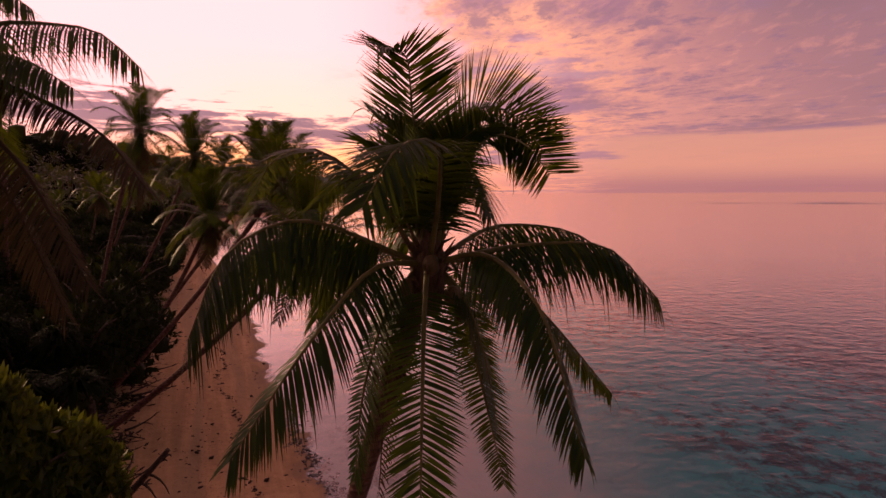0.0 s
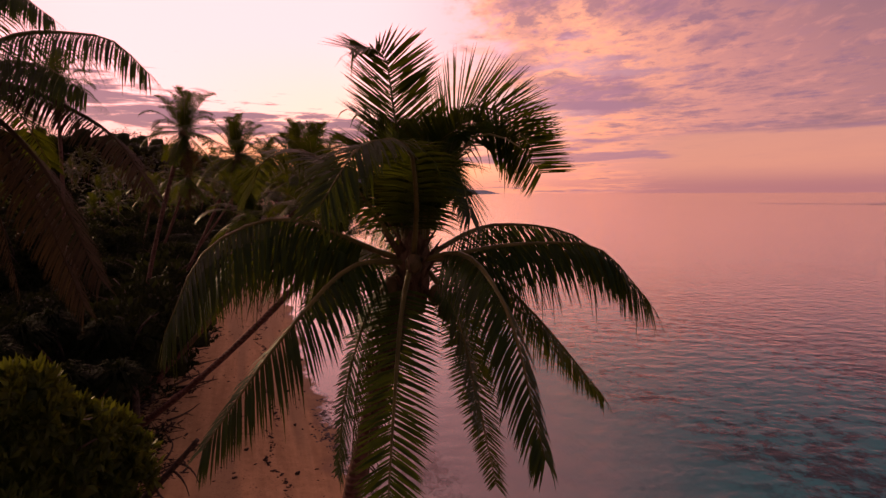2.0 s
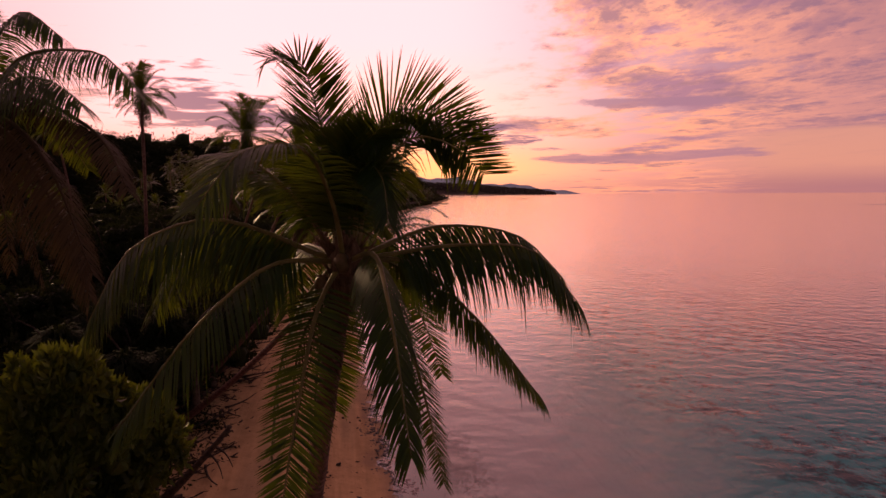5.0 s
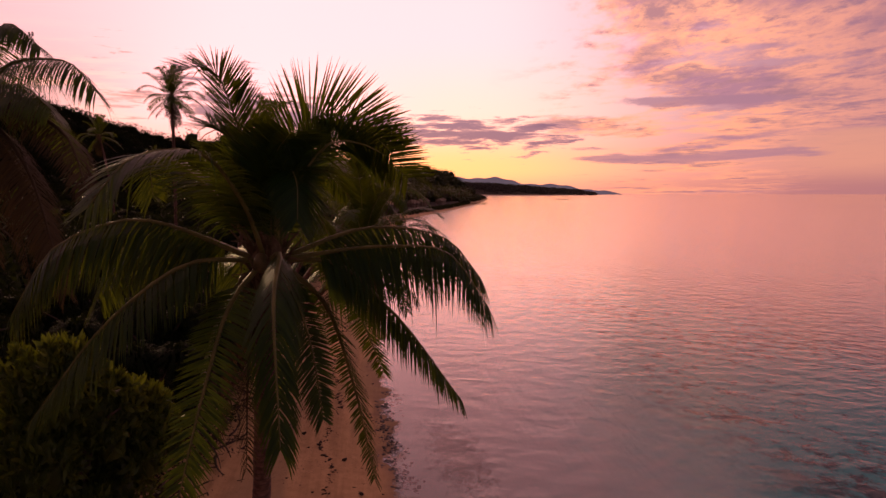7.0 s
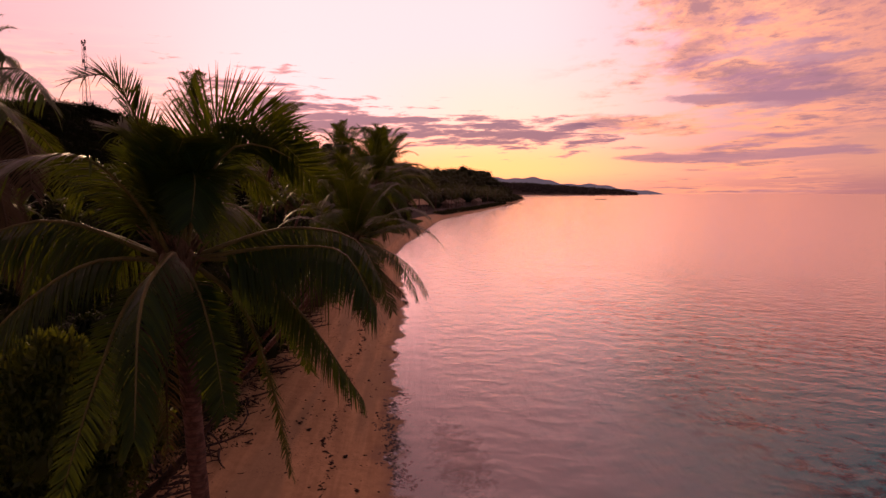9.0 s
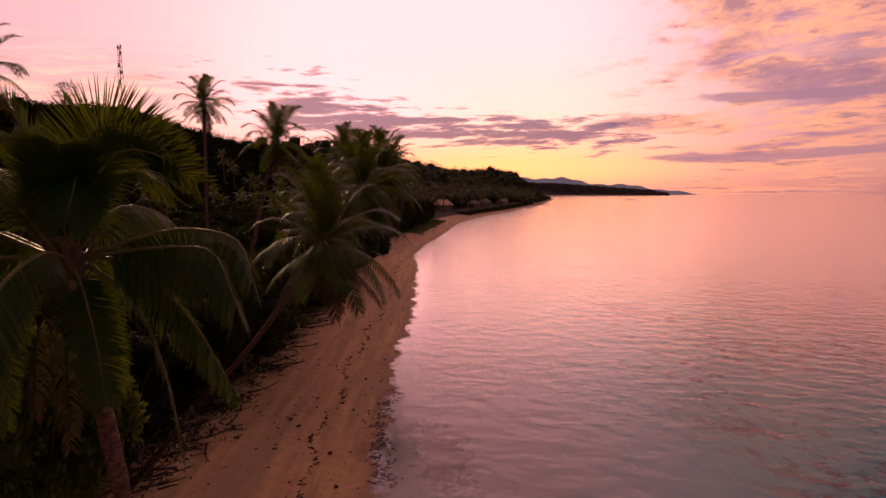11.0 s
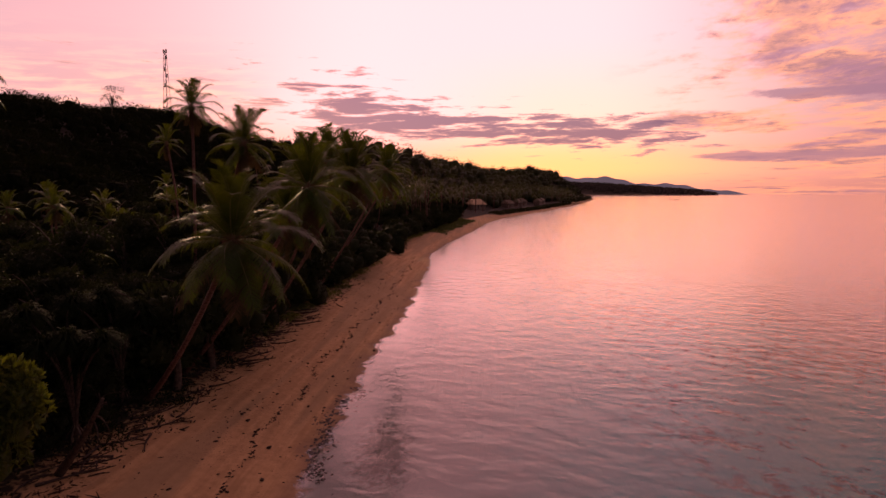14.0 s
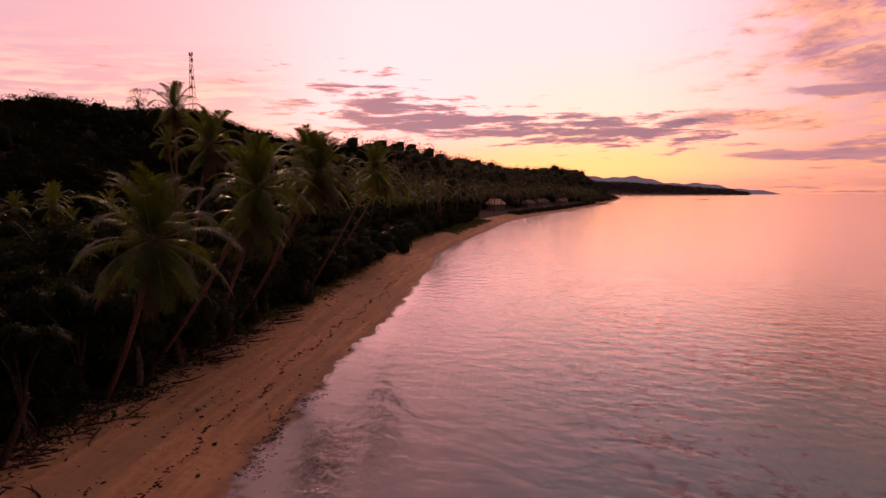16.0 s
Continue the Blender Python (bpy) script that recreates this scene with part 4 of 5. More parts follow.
palm(site(-49.0, 43.0), (-51.0, 43.5, 20.6), (0.9, 0, 0), 17, "thin bent coconut palm with drooping grey fronds in shade", 0.95, 16, 4)
palm(site(-21.0, 6.5), (-21.8, 7.0, 20.4), (0.3, 0, 0), 18, "tall coconut palm with sparse fronds at the wood's edge", 1.0, 18, 5)

palm(site(-22.0, 31.0), (-14.0, 31.0, 16.5), (0.2, 0, -0.3), 19, "coconut palm with a wide crown rising from shore scrub", 1.2, 34, 5)
palm(site(-28.0, 46.0), (-17.3, 46.0, 16.4), (0.2, 0, -0.3), 20, "coconut palm with a wide crown rising from shore scrub", 1.2, 34, 5)
palm(site(-29.0, 40.0), (-23.0, 40.0, 15.2), (0.2, 0, -0.3), 21, "coconut palm with a wide crown rising from shore scrub", 1.15, 26, 5)
palm(site(-35.5, 58.0), (-25.0, 58.5, 15.5), (0.2, 0, -0.3), 22, "coconut palm leaning over creeper mounds by the beach", 1.15, 26, 5)


def belt_palms():
    rng = random.Random(77)
    spots = []
    tries = 0
    while len(spots) < 52 and tries < 3000:
        tries += 1
        y = 14 + 190 * rng.random() ** 1.4
        d = rng.uniform(14.5, 50) if y > 36 else rng.uniform(24, 56)
        x = float(shore(y)) - d / 0.91
        if any((x - a) ** 2 + (y - b) ** 2 < 16 for a, b in spots):
            continue
        spots.append((x, y))
        h = rng.uniform(7.5, 12.0) if y > 40 else rng.uniform(5.5, 9.0)
        z = ground_at(x, y)
        lean = rng.uniform(0.3, 3.5) if d < 22 else rng.uniform(-0.6, 1.2)
        palm((x, y, z), (x + lean, y + rng.uniform(-1, 1), z + h), (rng.uniform(-0.2, 0.3), 0, -0.3 * lean), 200 + len(spots), "coconut palm among the shore woods with an arching crown", rng.uniform(0.85, 1.1), 17, 3, None, 0.15, y > 60)


belt_palms()


def whole_crown(seed):
    """All fronds of a distant crown as one mesh."""
    rng = random.Random(seed)
    verts, faces = [], []
    for i in range(13):
        src = KINDS_FAR[min(int(i / 13 * len(KINDS_FAR)), len(KINDS_FAR) - 1)][1]
        m = pose(0, 0, 0, rng.uniform(-8, 8), rng.uniform(-12, 12), i * 137.5 + rng.uniform(-12, 12)) @ Matrix.Scale(rng.uniform(0.85, 1.15), 4)
        n = len(verts)
        verts += [m @ v.co for v in src.vertices]
        faces += [tuple(n + q for q in f.vertices) for f in src.polygons]
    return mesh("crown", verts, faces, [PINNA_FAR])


CROWNS = [whole_crown(500 + i) for i in range(6)]


def coast_palms():
    rng = random.Random(78)
    for i in range(300):
        y = 150 + 640 * rng.random() ** 1.35
        d = 10 + 70 * rng.random()
        x = float(shore(y)) - d / 0.91
        if (abs(y - 331) < 16 or 385 < y < 570) and d < 36 and rng.random() < 0.85:
            continue
        z = ground_at(x, y)
        h = rng.uniform(8, 15)
        top = thing("coconut_palm", pose(x, y, z, 0, 0, rng.uniform(0, 360)), "distant coconut palm along the settled shore", "palm tree", "coconut palms on the shore")
        b = Vector((rng.uniform(-1.2, 1.2), rng.uniform(-1.2, 1.2), h))
        part("trunk", mesh("trunk", *tube(bezier((0, 0, -0.3), b * 0.5 + Vector((0.3, 0, 0)), b, 5), np.linspace(0.2, 0.12, 5), 5), [TRUNK], True), top)
        part("crown", CROWNS[i % 6], top, "", Matrix.Translation(b) @ Matrix.Scale(rng.uniform(1.0, 1.35), 4))


coast_palms()


def palm_grove():
    """Crowns of the palms that fill the slope behind the houses, as one mass."""
    rng = random.Random(79)
    verts, faces = [], []
    for i in range(210):
        y = 230 + 760 * rng.random() ** 1.2
        d = rng.uniform(18, 95)
        x = float(shore(y)) - d / 0.91
        m = Matrix.Translation((x, y, ground_at(x, y) + rng.uniform(9, 14))) @ pose(0, 0, 0, rng.uniform(-8, 8), rng.uniform(-8, 8), rng.uniform(0, 360)) @ Matrix.Scale(rng.uniform(1.2, 1.6), 4)
        src, n = CROWNS[i % 6], len(verts)
        verts += [m @ p.co for p in src.vertices]
        faces += [tuple(n + q for q in f.vertices) for f in src.polygons]
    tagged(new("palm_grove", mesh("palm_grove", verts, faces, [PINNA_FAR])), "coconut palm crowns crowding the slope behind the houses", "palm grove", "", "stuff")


palm_grove()

# ---------------------------------------------------------------- broadleaf trees and scrub
BUSH = tree_kind(21, 6.2, 2.6, 1600, 0.31, GREEN, 9, 13, "bush", 0.35, 0.30)
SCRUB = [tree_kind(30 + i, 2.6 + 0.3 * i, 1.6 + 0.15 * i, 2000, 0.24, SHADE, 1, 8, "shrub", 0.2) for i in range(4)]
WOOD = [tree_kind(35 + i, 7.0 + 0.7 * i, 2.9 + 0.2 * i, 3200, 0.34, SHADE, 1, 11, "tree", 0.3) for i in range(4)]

tree(BUSH, pose(-5.6, -1.0, ground_at(-5.6, -1.0)), "bush_tree", "bright green bush with tufts of glossy leaves above the beach", "bush", "").scale = (0.94, 0.94, 1.37)
tree(BUSH, pose(-8.6, -3.0, ground_at(-8.6, -3.0), 0, 0, 140), "bush_tree", "green bush with tufted leaves beside a leaning palm", "bush", "").scale = (1, 1, 0.98)


def pandanus(m, seed, label):
    """Stilted trunk with tufts of long strap leaves."""
    rng = np.random.default_rng(seed)
    top = thing("pandanus", m, label, "pandanus tree")
    heads = []
    for i in range(7):
        a = i * 0.9 + rng.uniform(-0.3, 0.3)
        q, h = rng.uniform(0.6, 2.2), rng.uniform(3.6, 6.6)
        e = (q * math.cos(a), q * math.sin(a), h)
        v, f = tube(bezier((0, 0, -0.2), (e[0] * 0.25, e[1] * 0.25, h * 0.6), e, 8), np.linspace(0.09, 0.05, 8), 7)
        part("trunk" if i == 0 else "limb", mesh("limb", v, f, [DRIFT], True), top)
        heads.append(e)
    for i in range(6):
        a = i * 1.05
        v, f = tube([(0, 0, 1.2), (0.35 * math.cos(a), 0.35 * math.sin(a), 0.6), (0.6 * math.cos(a), 0.6 * math.sin(a), -0.2)], [0.04, 0.04, 0.035], 5)
        part("prop_root", mesh("prop_root", v, f, [BARK], True), top)
    for e in heads:
        pts, fc = [], []
        for j in range(240):
            d = Vector(rng.normal(size=3))
            d.z = abs(d.z) * 0.8 + 0.05
            d.normalize()
            ln = rng.uniform(1.0, 1.6)
            s = d.cross(UP).normalized() * 0.042
            q0, q1, q2 = Vector(e), Vector(e) + d * ln * 0.55, Vector(e) + d * ln - UP * ln * 0.45
            n = len(pts)
            pts += [q0 - s, q0 + s, q1 - s, q1 + s, q2]
            fc += [(n, n + 1, n + 3, n + 2), (n + 2, n + 3, n + 4)]
        part("leaf_tuft", mesh("leaf_tuft", pts, fc, [STRAP]), top)
    return top


pandanus(pose(-9.8, 5.4, ground_at(-9.8, 5.4)), 5, "dark spiky pandanus tree standing above the driftwood")
pandanus(pose(-12.8, 9.8, ground_at(-12.8, 9.8), 0, 0, 70), 6, "dark spiky pandanus tree in the shade of palms")


def scatter():
    rng = random.Random(5)
    for i in range(150):
        y = -14 + 235 * rng.random() ** 1.25
        d = 10.2 + abs(rng.gauss(0, 3.0)) + (1.0 if y < 20 else 0)
        x = float(shore(y)) - d / 0.91
        s = rng.uniform(0.55, 1.25) * (1 + y / 260)
        tree(SCRUB[i % 4], pose(x, y, ground_at(x, y) - 0.1, 0, 0, rng.uniform(0, 360)) @ Matrix.Diagonal((s, s, s * rng.uniform(0.8, 1.2), 1)), "shrub", "dark green shrub at the top of the beach", "shrub", "shrubs along the beach")
    for i in range(140):
        y = -12 + 230 * rng.random() ** 1.5
        d = rng.uniform(15, 44)
        x = float(shore(y)) - d / 0.91
        if x > -9 and y < 6:
            continue
        s = rng.uniform(0.75, 1.25)
        tree(WOOD[i % 4], pose(x, y, ground_at(x, y) - 0.1, 0, 0, rng.uniform(0, 360)) @ Matrix.Diagonal((s, s, s, 1)), "broadleaf_tree", "dark broadleaf tree in the shore woods", "tree", "trees of the shore woods")

    for i in range(64):
        y = 12 + 66 * rng.random()
        x = float(shore(y)) - rng.uniform(12.0, 21.0) / 0.91
        s = rng.uniform(0.55, 0.85)
        tree(WOOD[i % 4], pose(x, y, ground_at(x, y) - 0.1, 0, 0, rng.uniform(0, 360)) @ Matrix.Diagonal((s * 1.1, s * 1.1, s, 1)), "broadleaf_tree", "low dark tree filling the shade beneath the palms", "tree", "trees of the shore woods")

    for x, y, q in ((-15.5, 6.0, 1.5), (-13.2, 2.6, 1.4), (-12.0, -0.6, 1.3), (-16.8, 9.5, 1.4), (-14.6, 12.8, 1.0), (-18.0, 13.0, 1.5), (-11.2, 5.0, 0.9), (-17.2, 1.5, 1.6), (-11.4, 7.6, 0.8), (-19.5, 17.0, 1.5), (-16.6, 17.4, 1.0), (-20.8, 21.5, 1.5), (-10.4, 3.4, 0.8), (-13.8, 9.6, 1.0)):
        tree(SCRUB[int(abs(x * 7)) % 4], pose(x, y, ground_at(x, y) - 0.1, 0, 0, 31 * x) @ Matrix.Diagonal((q, q, q, 1)), "shrub", "dark dense shrub in the shade behind driftwood", "shrub", "shrubs along the beach")

    for x, y, q in ((-12.4, 13.0, 2.0), (-14.0, 17.5, 2.1), (-16.5, 22.5, 2.2), (-19.6, 29.0, 2.2), (-23.5, 37.0, 2.3), (-15.5, 8.5, 2.0)):
        tree(SCRUB[int(abs(x * 5)) % 4], pose(x, y, ground_at(x, y) - 0.1, 0, 0, 47 * x) @ Matrix.Diagonal((q, q, q * 1.15, 1)), "shrub", "tall dark shrub behind the leaning palms", "shrub", "shrubs along the beach")



scatter()


# big rounded mounds of creeper behind the beach
MOUND = (limbs_mesh(71, 5.0, 3.5, 0.16), leaf_cloud(71, lobes_of(71, 5.4, 4.2, 16, 0.25), 6500, 0.26, SHADE, "crown", core=0.9))
for i, (mx, my, ms) in enumerate(((-29, 50, 0.85), (-32.2, 60, 1.0), (-36, 70, 0.95), (-41, 80, 1.0), (-46, 93, 1.0), (-24, 38, 0.75), (-54, 108, 0.95), (-60, 125, 1.0), (-67, 145, 1.1), (-76, 170, 1.2), (-21, 30, 0.6), (-38, 64, 1.15), (-45, 76, 1.15))):
    tree(MOUND, pose(mx, my, ground_at(mx, my) - 0.2, 0, 0, 57 * i) @ Matrix.Diagonal((ms, ms, ms, 1)), "creeper_mound", "rounded mound of dark green creeper over shrubs by the beach", "bush", "creeper mounds")


# ---------------------------------------------------------------- low growth on the sand's edge
def ground_cover(name, seed, y0, y1, d0, d1, count, size, mat, label, tall=0.22):
    rng = np.random.default_rng(seed)
    y = y0 + (y1 - y0) * rng.random(count)
    d = d0 + (d1 - d0) * rng.random(count) ** 0.8
    x = shore(y) - d / 0.91
    z = height(x, y)
    lob = [(a, b, c, r, tall) for a, b, c, r in zip(x, y, z, rng.uniform(0.5, 1.3, count))]
    tagged(new(name, leaf_cloud(seed, lob, count * 55, size, mat, name)), label, "plants", "", "stuff")


ground_cover("beach_creeper", 81, 26, 150, 8.8, 11.5, 330, 0.24, GREEN, "low green creeper spreading over the top of the sand")
ground_cover("grass_patch", 82, 150, 232, 5.5, 13.0, 420, 0.40, GRASS, "bright green grass wedge running down to the beach", 0.3)
ground_cover("shore_hedge", 84, 300, 640, 5.0, 12.0, 420, 0.9, COAST, "dark hedge and shrubs in front of the distant houses", 0.9)
ground_cover("forest_litter", 83, -10, 30, 9.2, 17.0, 240, 0.24, SHADE, "dark low undergrowth beneath the leaning palms")


# ---------------------------------------------------------------- driftwood, weed and stones on the beach
def branch_mesh(seed, length, r):
    rng = random.Random(seed)
    v, f = [], []
    pts = bezier((0, 0, r * 0.7), (rng.uniform(-.15, .15) * length, length * 0.5, r + rng.uniform(0, .12)), (rng.uniform(-.2, .2) * length, length, r + rng.uniform(0, .35)), 9)
    tube(pts, np.linspace(r, r * 0.3, 9), 7, v, f)
    for i in range(rng.randint(2, 5)):
        p = Vector(pts[rng.randint(2, 7)])
        e = p + Vector((rng.uniform(-1, 1), rng.uniform(0.1, 0.8), rng.uniform(-0.05, 0.5))) * length * 0.3
        tube([p, (p + e) / 2 + Vector((0, 0, 0.05)), e], [r * 0.5, r * 0.35, r * 0.1], 5, v, f)
    return mesh("branch", v, f, [DRIFT], True)


BRANCH = [branch_mesh(90 + i, 0.9 + 0.32 * i, 0.03 + 0.010 * i) for i in range(6)]


def driftwood():
    rng = random.Random(91)
    for i in range(150):
        y = 1.5 + 34 * rng.random()
        d = rng.uniform(8.1, 11.0)
        x = float(shore(y)) - d / 0.91
        thing("driftwood_branch", pose(x, y, ground_at(x, y) - 0.01, rng.uniform(-4, 4), 0, rng.uniform(0, 360)), "dark bare driftwood branch lying at the top of the beach", "driftwood", "driftwood along the beach", "", BRANCH[i % 6])
    for x, y, turn, k in ((-20.4, 41.3, 70, 2), (-10.7, 13.6, 40, 1), (-11.6, 16.2, 95, 2), (-15.2, 27.5, 80, 1), (-2.2, 4.6, 120, 1), (-4.4, 3.4, 100, 3), (-28.0, 62.0, 130, 4), (-39.5, 86.0, 110, 5)):
        thing("driftwood_branch", pose(x, y, ground_at(x, y), 0, 0, turn), "dark weathered stick lying alone on the sand", "driftwood", "", "", BRANCH[k])
    foot, tip = Vector(SNAG[0]), Vector(SNAG[1])
    snag = thing("dead_trunk", Matrix.Translation(foot), "broken dead trunk leaning out over the sand with bare forked limbs", "dead tree")
    top = tip - foot
    part("stem", mesh("stem", *tube(bezier((0, 0, -0.3), top * 0.5 + Vector((0.1, 0, -0.25)), top, 12), np.linspace(0.21, 0.07, 12), 9), [DRIFT], True), snag)
    for t, out in ((0.78, (0.75, -0.25, -0.75)), (0.84, (0.55, 0.25, -0.80)), (0.90, (0.45, -0.1, 0.20)), (0.70, (-0.35, 0.3, -0.55)), (0.95, (0.25, 0.1, 0.05))):
        a = top * t + Vector((0, 0, -0.12))
        b = a + Vector(out)
        part("limb", mesh("limb", *tube(bezier(a, (a + b) / 2 + Vector((0.06, 0.05, 0.10)), b, 5), np.linspace(0.05, 0.012, 5), 6), [DRIFT], True), snag)


SNAG = ((-8.2, 3.5, ground_at(-8.2, 3.5)), (-3.4, 2.8, 5.8))
driftwood()

HUSKS = [mesh("stone", *lump(95 + i, 0.16, 0.7, 5, 7, 0.3), [WEED], True) for i in range(3)]
for i, (x, y) in enumerate(((-10.5, 23.4), (-14.0, 39.0), (-47.4, 106.7), (-48.3, 107.4), (-3.1, 11.3), (-4.5, 16.4), (-5.1, 16.9), (-20.0, 52.6), (-12.1, 21.0), (-7.4, 22.4), (-9.0, 30.3), (-16.4, 46.0), (-1.0, 8.6), (-6.3, 13.0))):
    s = 0.5 + 0.22 * math.sin(i * 2.1)
    thing("husk", pose(x, y, ground_at(x, y) + 0.05, 0, 0, 40 * i) @ Matrix.Diagonal((s, s * 1.3, s, 1)), "dark coconut husk or stone lying on the sand", "husk", "husks on the beach", "", HUSKS[i % 3])


def bits(name, seed, count, y0, y1, d0, spread, size, mat, label, category, long=1.7):
    """Small flakes strewn along a tide line."""
    rng = np.random.default_rng(seed)
    y = y0 + (y1 - y0) * rng.random(count) ** 1.2
    wander = 0.35 * np.sin(y * 0.55 + seed) + 0.2 * np.sin(y * 1.7)
    d = d0 + wander + rng.normal(0, spread, count)
    x = shore(y) - d / 0.91
    z = height(x, y)
    cv, cf = lump(seed, 1.0, 0.45, 4, 6, 0.35)
    cv = np.array(cv)
    sz = size * rng.gamma(2.0, 0.5, count).clip(0.25, 2.6)
    turn = rng.uniform(0, 6.28, count)
    vs, fs = [], []
    for i in range(count):
        c, q = math.cos(turn[i]), math.sin(turn[i])
        p = cv * sz[i] * np.array((1.0, long, 0.8))
        p = np.stack((p[:, 0] * c - p[:, 1] * q, p[:, 0] * q + p[:, 1] * c, p[:, 2]), 1) + np.array((x[i], y[i], z[i] + sz[i] * 0.15))
        vs.append(p)
        fs += [tuple(i * len(cv) + a for a in f) for f in cf]
    tagged(new(name, mesh(name, np.concatenate(vs), fs, [mat], True)), label, category, "", "stuff")


bits("seaweed_line", 101, 1500, -6, 90, 3.2, 0.11, 0.033, WEED, "broken dark line of dry seaweed along the tide mark", "seaweed")
bits("seaweed_line", 102, 330, -6, 90, 5.2, 0.22, 0.03, WEED, "faint higher line of dark seaweed scraps on the sand", "seaweed")
bits("seaweed_line", 103, 200, -6, 70, 1.2, 0.12, 0.028, WEED, "sparse seaweed scraps close to the water's edge", "seaweed")
bits("seaweed_scraps", 104, 520, -6, 80, 4.4, 2.0, 0.026, WEED, "dark scraps of weed and husk strewn over the beach", "seaweed")
bits("twig_litter", 105, 2800, -2, 60, 8.9, 0.75, 0.030, WEED, "dark twigs and matted weed littering the wood's edge", "litter", 4.5)
bits("beach_rubble", 106, 900, 10.0, 22, -0.1, 0.35, 0.045, STONE, "small grey stones washed by the water's edge", "stones")


# ---------------------------------------------------------------- far things
def lattice_tower():
    x, y = -324.0, 259.6
    z0 = ground_at(x, y)
    top = thing("radio_tower", pose(x, y, z0 - 0.5), "slender steel lattice radio tower with antennas on the ridge", "radio tower")
    h = 108.6 - z0
    w0, w1 = 2.2, 0.55
    corner = lambda i, t: Vector((((-1, 1, 1, -1)[i]) * (w0 + (w1 - w0) * t), ((-1, -1, 1, 1)[i]) * (w0 + (w1 - w0) * t), h * t))
    for i in range(4):
        part("leg", mesh("leg", *tube([corner(i, 0), corner(i, 0.5), corner(i, 1)], [0.16, 0.14, 0.11], 6), [STEEL]), top)
    steps = 16
    for q in range(steps):
        for i in range(4):
            a, b = corner(i, q / steps), corner((i + 1) % 4, (q + 1) / steps)
            part("brace", mesh("brace", *tube([a, b], [0.07, 0.07], 4), [STEEL]), top)
    for i, (t, r) in enumerate(((1.0, 1.3), (1.0, -1.3), (0.93, 1.2), (0.72, 1.1), (0.62, -1.1), (0.8, -1.2))):
        v, f = [], []
        box((r - 0.22, -0.5, h * t - 1.2), (r + 0.22, 0.5, h * t + 1.2), v, f)
        part("antenna", mesh("antenna", v, f, [PALE]), top)


lattice_tower()


def sparse_tree(x, y, tall):
    lob = lobes_of(61, tall, tall * 0.34, 18, 0.40)
    lob = [(a, b, c, r * 0.6, f) for a, b, c, r, f in lob]
    top = thing("sparse_tree", pose(x, y, ground_at(x, y)), "thin half-bare tree showing sky between its branches", "tree")
    part("trunk", limbs_mesh(61, tall, tall * 0.34, 0.25, 14), top)
    part("crown", leaf_cloud(61, lob, 1000, 0.55, CANOPY, "crown"), top)


sparse_tree(-255.5, 174.0, 21.0)


def house(x, y, turn, long, deep, wall_h, roof_h, label, cover=None, roof_label="tan thatched roof"):
    """Low beach house with a hipped thatched roof, posts, a door and windows."""
    top = thing("beach_house", pose(x, y, ground_at(x, y) + 1.1, 0, 0, turn), label, "house", "houses along the shore")
    a, b = long / 2, deep / 2
    v, f = [], []
    box((-a, -b, -1.8), (a, b, wall_h), v, f)
    part("wall", mesh("wall", v, f, [PLANK]), top)
    e, r = 0.6, long * 0.40
    v = [(-a - e, -b - e, wall_h), (a + e, -b - e, wall_h), (a + e, b + e, wall_h), (-a - e, b + e, wall_h), (-r, 0, wall_h + roof_h), (r, 0, wall_h + roof_h)]
    v += [(p[0], p[1], p[2] - 0.25) for p in v[:4]]
    f = [(0, 1, 5, 4), (1, 2, 5), (2, 3, 4, 5), (3, 0, 4), (1, 0, 6, 7), (2, 1, 7, 8), (3, 2, 8, 9), (0, 3, 9, 6), (6, 9, 8, 7)]
    part("roof", mesh("roof", v, f, [cover or THATCH]), top, roof_label)
    for i in range(4):
        p = -a + (i + 0.5) * long / 4
        v, f = [], []
        if i == 1:
            box((p - 0.55, -b - 0.04, -0.3), (p + 0.55, -b + 0.02, 2.0), v, f)
            part("door", mesh("door", v, f, [DARK]), top)
        else:
            box((p - 0.7, -b - 0.04, 0.8), (p + 0.7, -b + 0.02, 1.9), v, f)
            part("window", mesh("window", v, f, [DARK]), top)
        part("post", mesh("post", *tube([(p - 1.0, -b - e + 0.1, -1.8), (p - 1.0, -b - e + 0.1, wall_h - 0.1)], [0.09, 0.09], 6), [PLANK]), top)


house(-128.0, 331.0, 68, 11.0, 7.5, 2.4, 3.4, "low beach house with a tan hipped thatched roof")
for i, (hy, hd) in enumerate(((395, 24), (440, 26), (480, 30), (515, 22), (560, 26))):
    house(float(shore(hy)) - hd / 0.91, hy, 72 + 5 * i, 8.0, 6.0, 2.2, 2.6, "small thatched beach house among distant palms", DARKER_THATCH, "darker brown thatched roof")


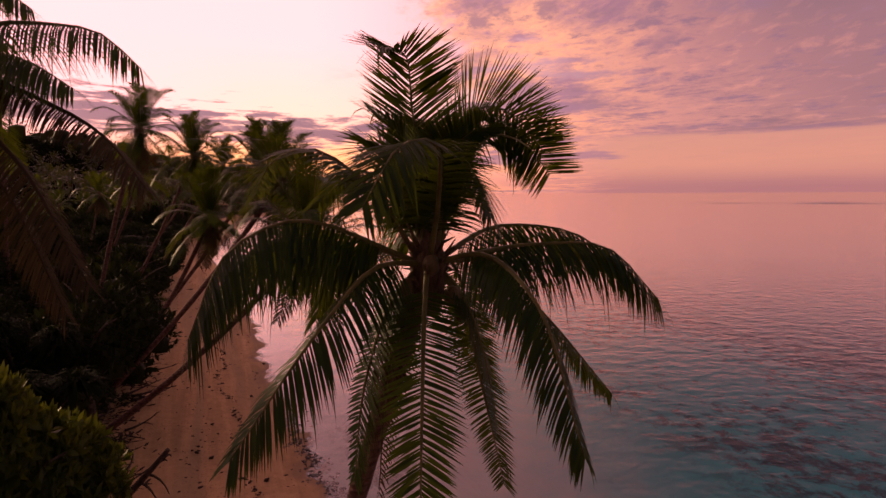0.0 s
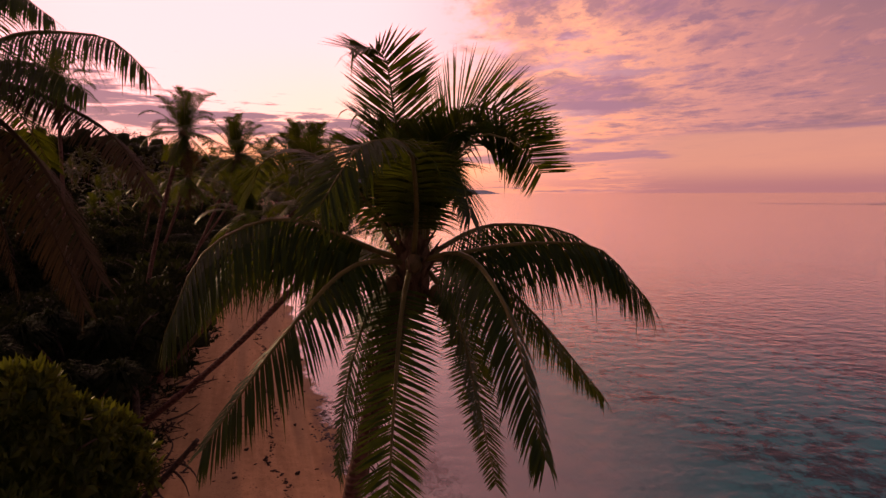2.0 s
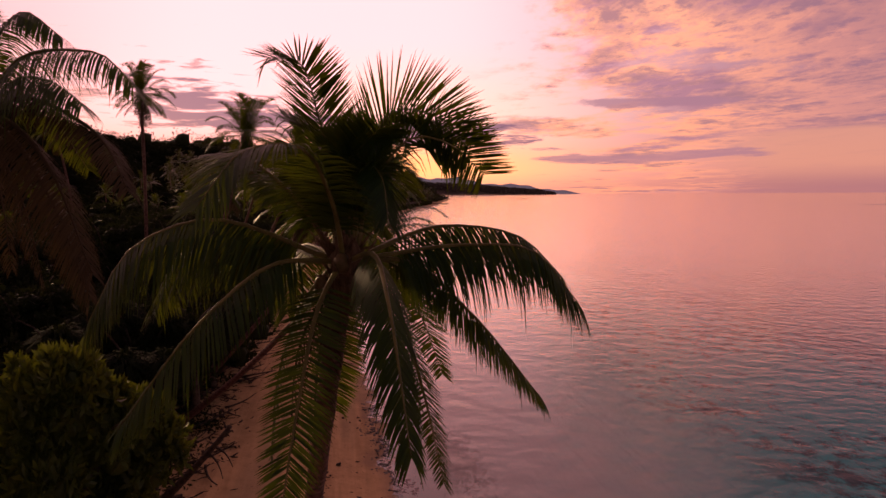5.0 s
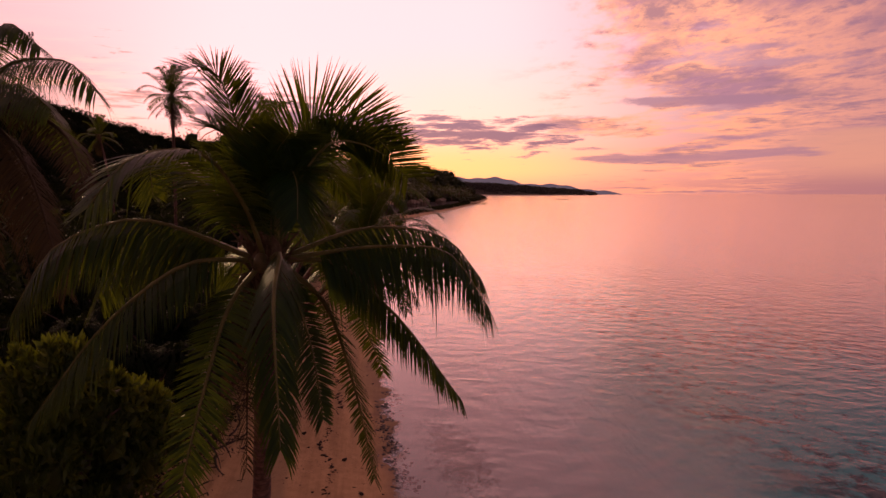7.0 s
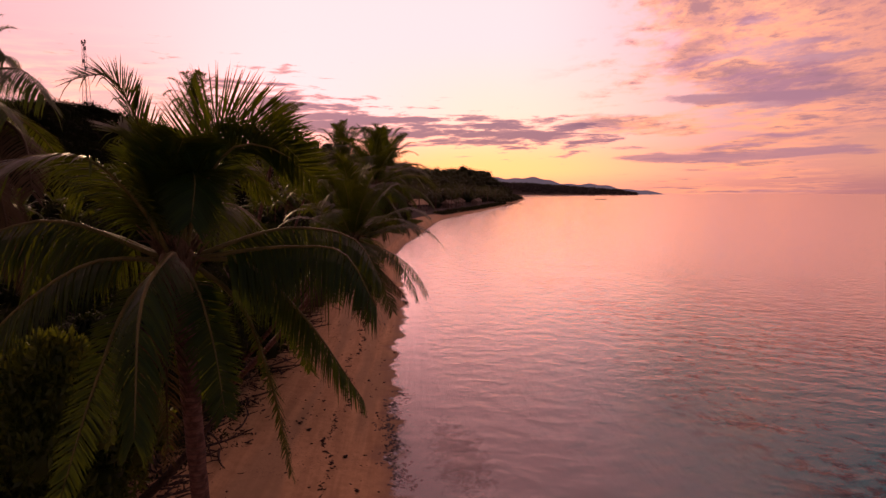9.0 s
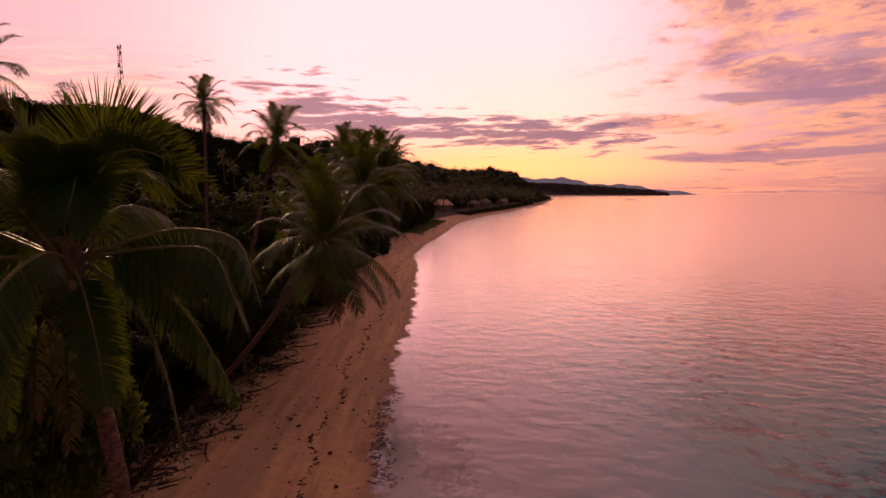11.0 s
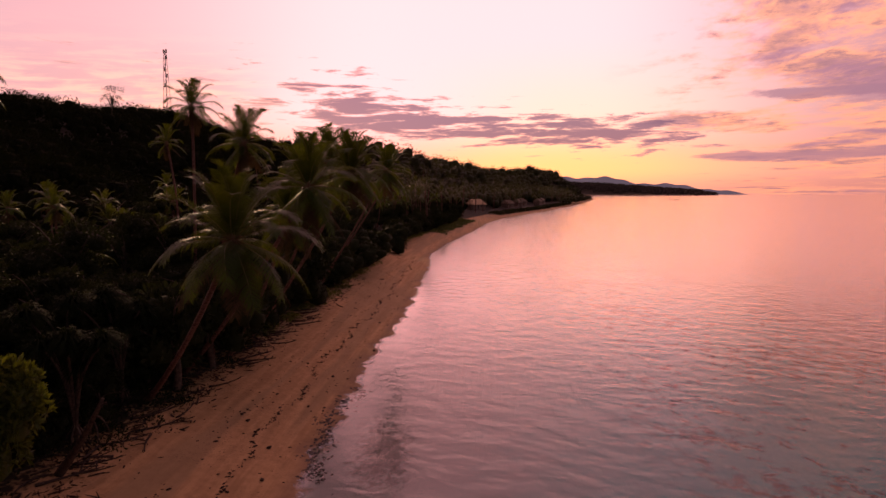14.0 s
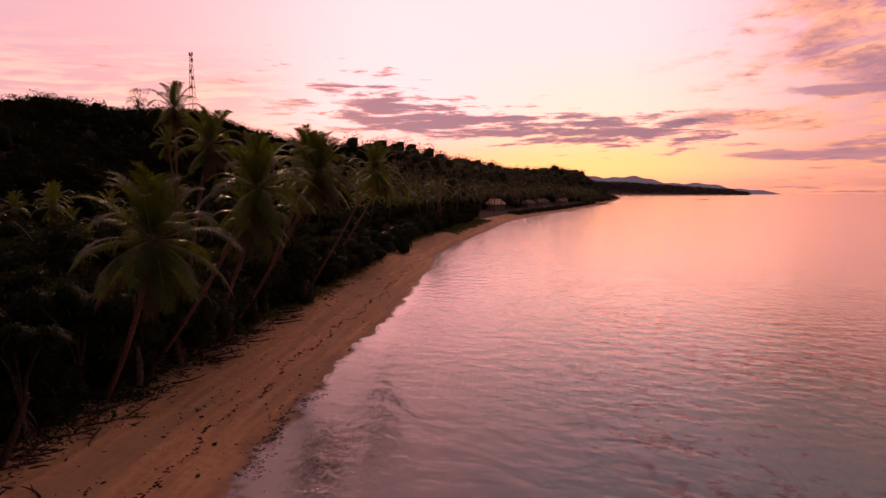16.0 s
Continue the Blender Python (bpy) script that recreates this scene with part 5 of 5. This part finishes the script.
def sea_wall():
    v, f = [], []
    ys = np.arange(292, 648, 9.0)
    for i in range(len(ys) - 1):
        ya, yb = ys[i], ys[i + 1]
        xa, xb = float(shore(ya)) - 9.5, float(shore(yb)) - 9.5
        n = len(v)
        for x, y in ((xa, ya), (xb, yb)):
            v += [(x, y, 0.3), (x + 0.15, y, 1.5), (x - 0.6, y, 1.5), (x - 0.6, y, 0.3)]
        f += [(n, n + 1, n + 5, n + 4), (n + 1, n + 2, n + 6, n + 5), (n + 2, n + 3, n + 7, n + 6)]
    tagged(new("sea_wall", mesh("sea_wall", v, f, [STONE])), "low dark stone sea wall in front of the houses", "wall", "", "structure")


sea_wall()


def jetty():
    top = thing("jetty", pose(-136.5, 648, 0, 0, 0, -8), "low dark jetty reaching into the lagoon with a pale shed", "jetty")
    v, f = [], []
    box((-12, -2.2, 0.7), (12, 2.2, 1.3), v, f)
    part("deck", mesh("deck", v, f, [BARK]), top)
    for i in range(7):
        part("pile", mesh("pile", *tube([(-11 + i * 3.6, -1.9, -1.0), (-11 + i * 3.6, -1.9, 2.0)], [0.2, 0.2], 6), [BARK]), top)
    v, f = [], []
    box((-16, -2.5, 0.8), (-11, 2.5, 4.2), v, f)
    part("shed", mesh("shed", v, f, [PALE]), top, "pale painted shed")


jetty()

for i, (x, y, r) in enumerate(((-78, 1150, 3.0), (-70, 1160, 3.8), (-95, 1170, 1.6), (-60, 1150, 1.4))):
    thing("reef_rock", pose(x, y, 0.1, 0, 0, 50 * i) @ Matrix.Diagonal((2.4, 1, 0.5, 1)), "dark low rock breaking the flat lagoon", "rock", "reef rocks", "", mesh("rock", *lump(111 + i, r, 0.6, 5, 9, 0.25), [STONE], True))


def reef_edge():
    """Low swell and broken white water on the outer reef."""
    for seed, x0, x1, y0, tall in ((1, 150, 640, 665, 0.6), (2, 300, 900, 600, 0.8), (3, 420, 1300, 690, 0.9)):
        rng = np.random.default_rng(seed)
        xs = np.linspace(x0, x1, 120)
        v, f = [], []
        for i, x in enumerate(xs):
            y = y0 - (x - x0) * 0.18 + 3 * math.sin(x * 0.05)
            t = math.sin(math.pi * i / 119) ** 0.5 * tall * (0.5 + 0.5 * math.sin(x * 0.03 + seed) ** 2)
            v += [(x, y - 5, -0.05), (x, y - 1.5, t), (x, y + 3, -0.05)]
            if i:
                a, b = 3 * i - 3, 3 * i
                f += [(a, b, b + 1, a + 1), (a + 1, b + 1, b + 2, a + 2)]
        tagged(new("reef_swell", mesh("reef_swell", v, f, [WATER], True)), "low smooth swell rising over the outer reef", "wave", "", "stuff")


reef_edge()
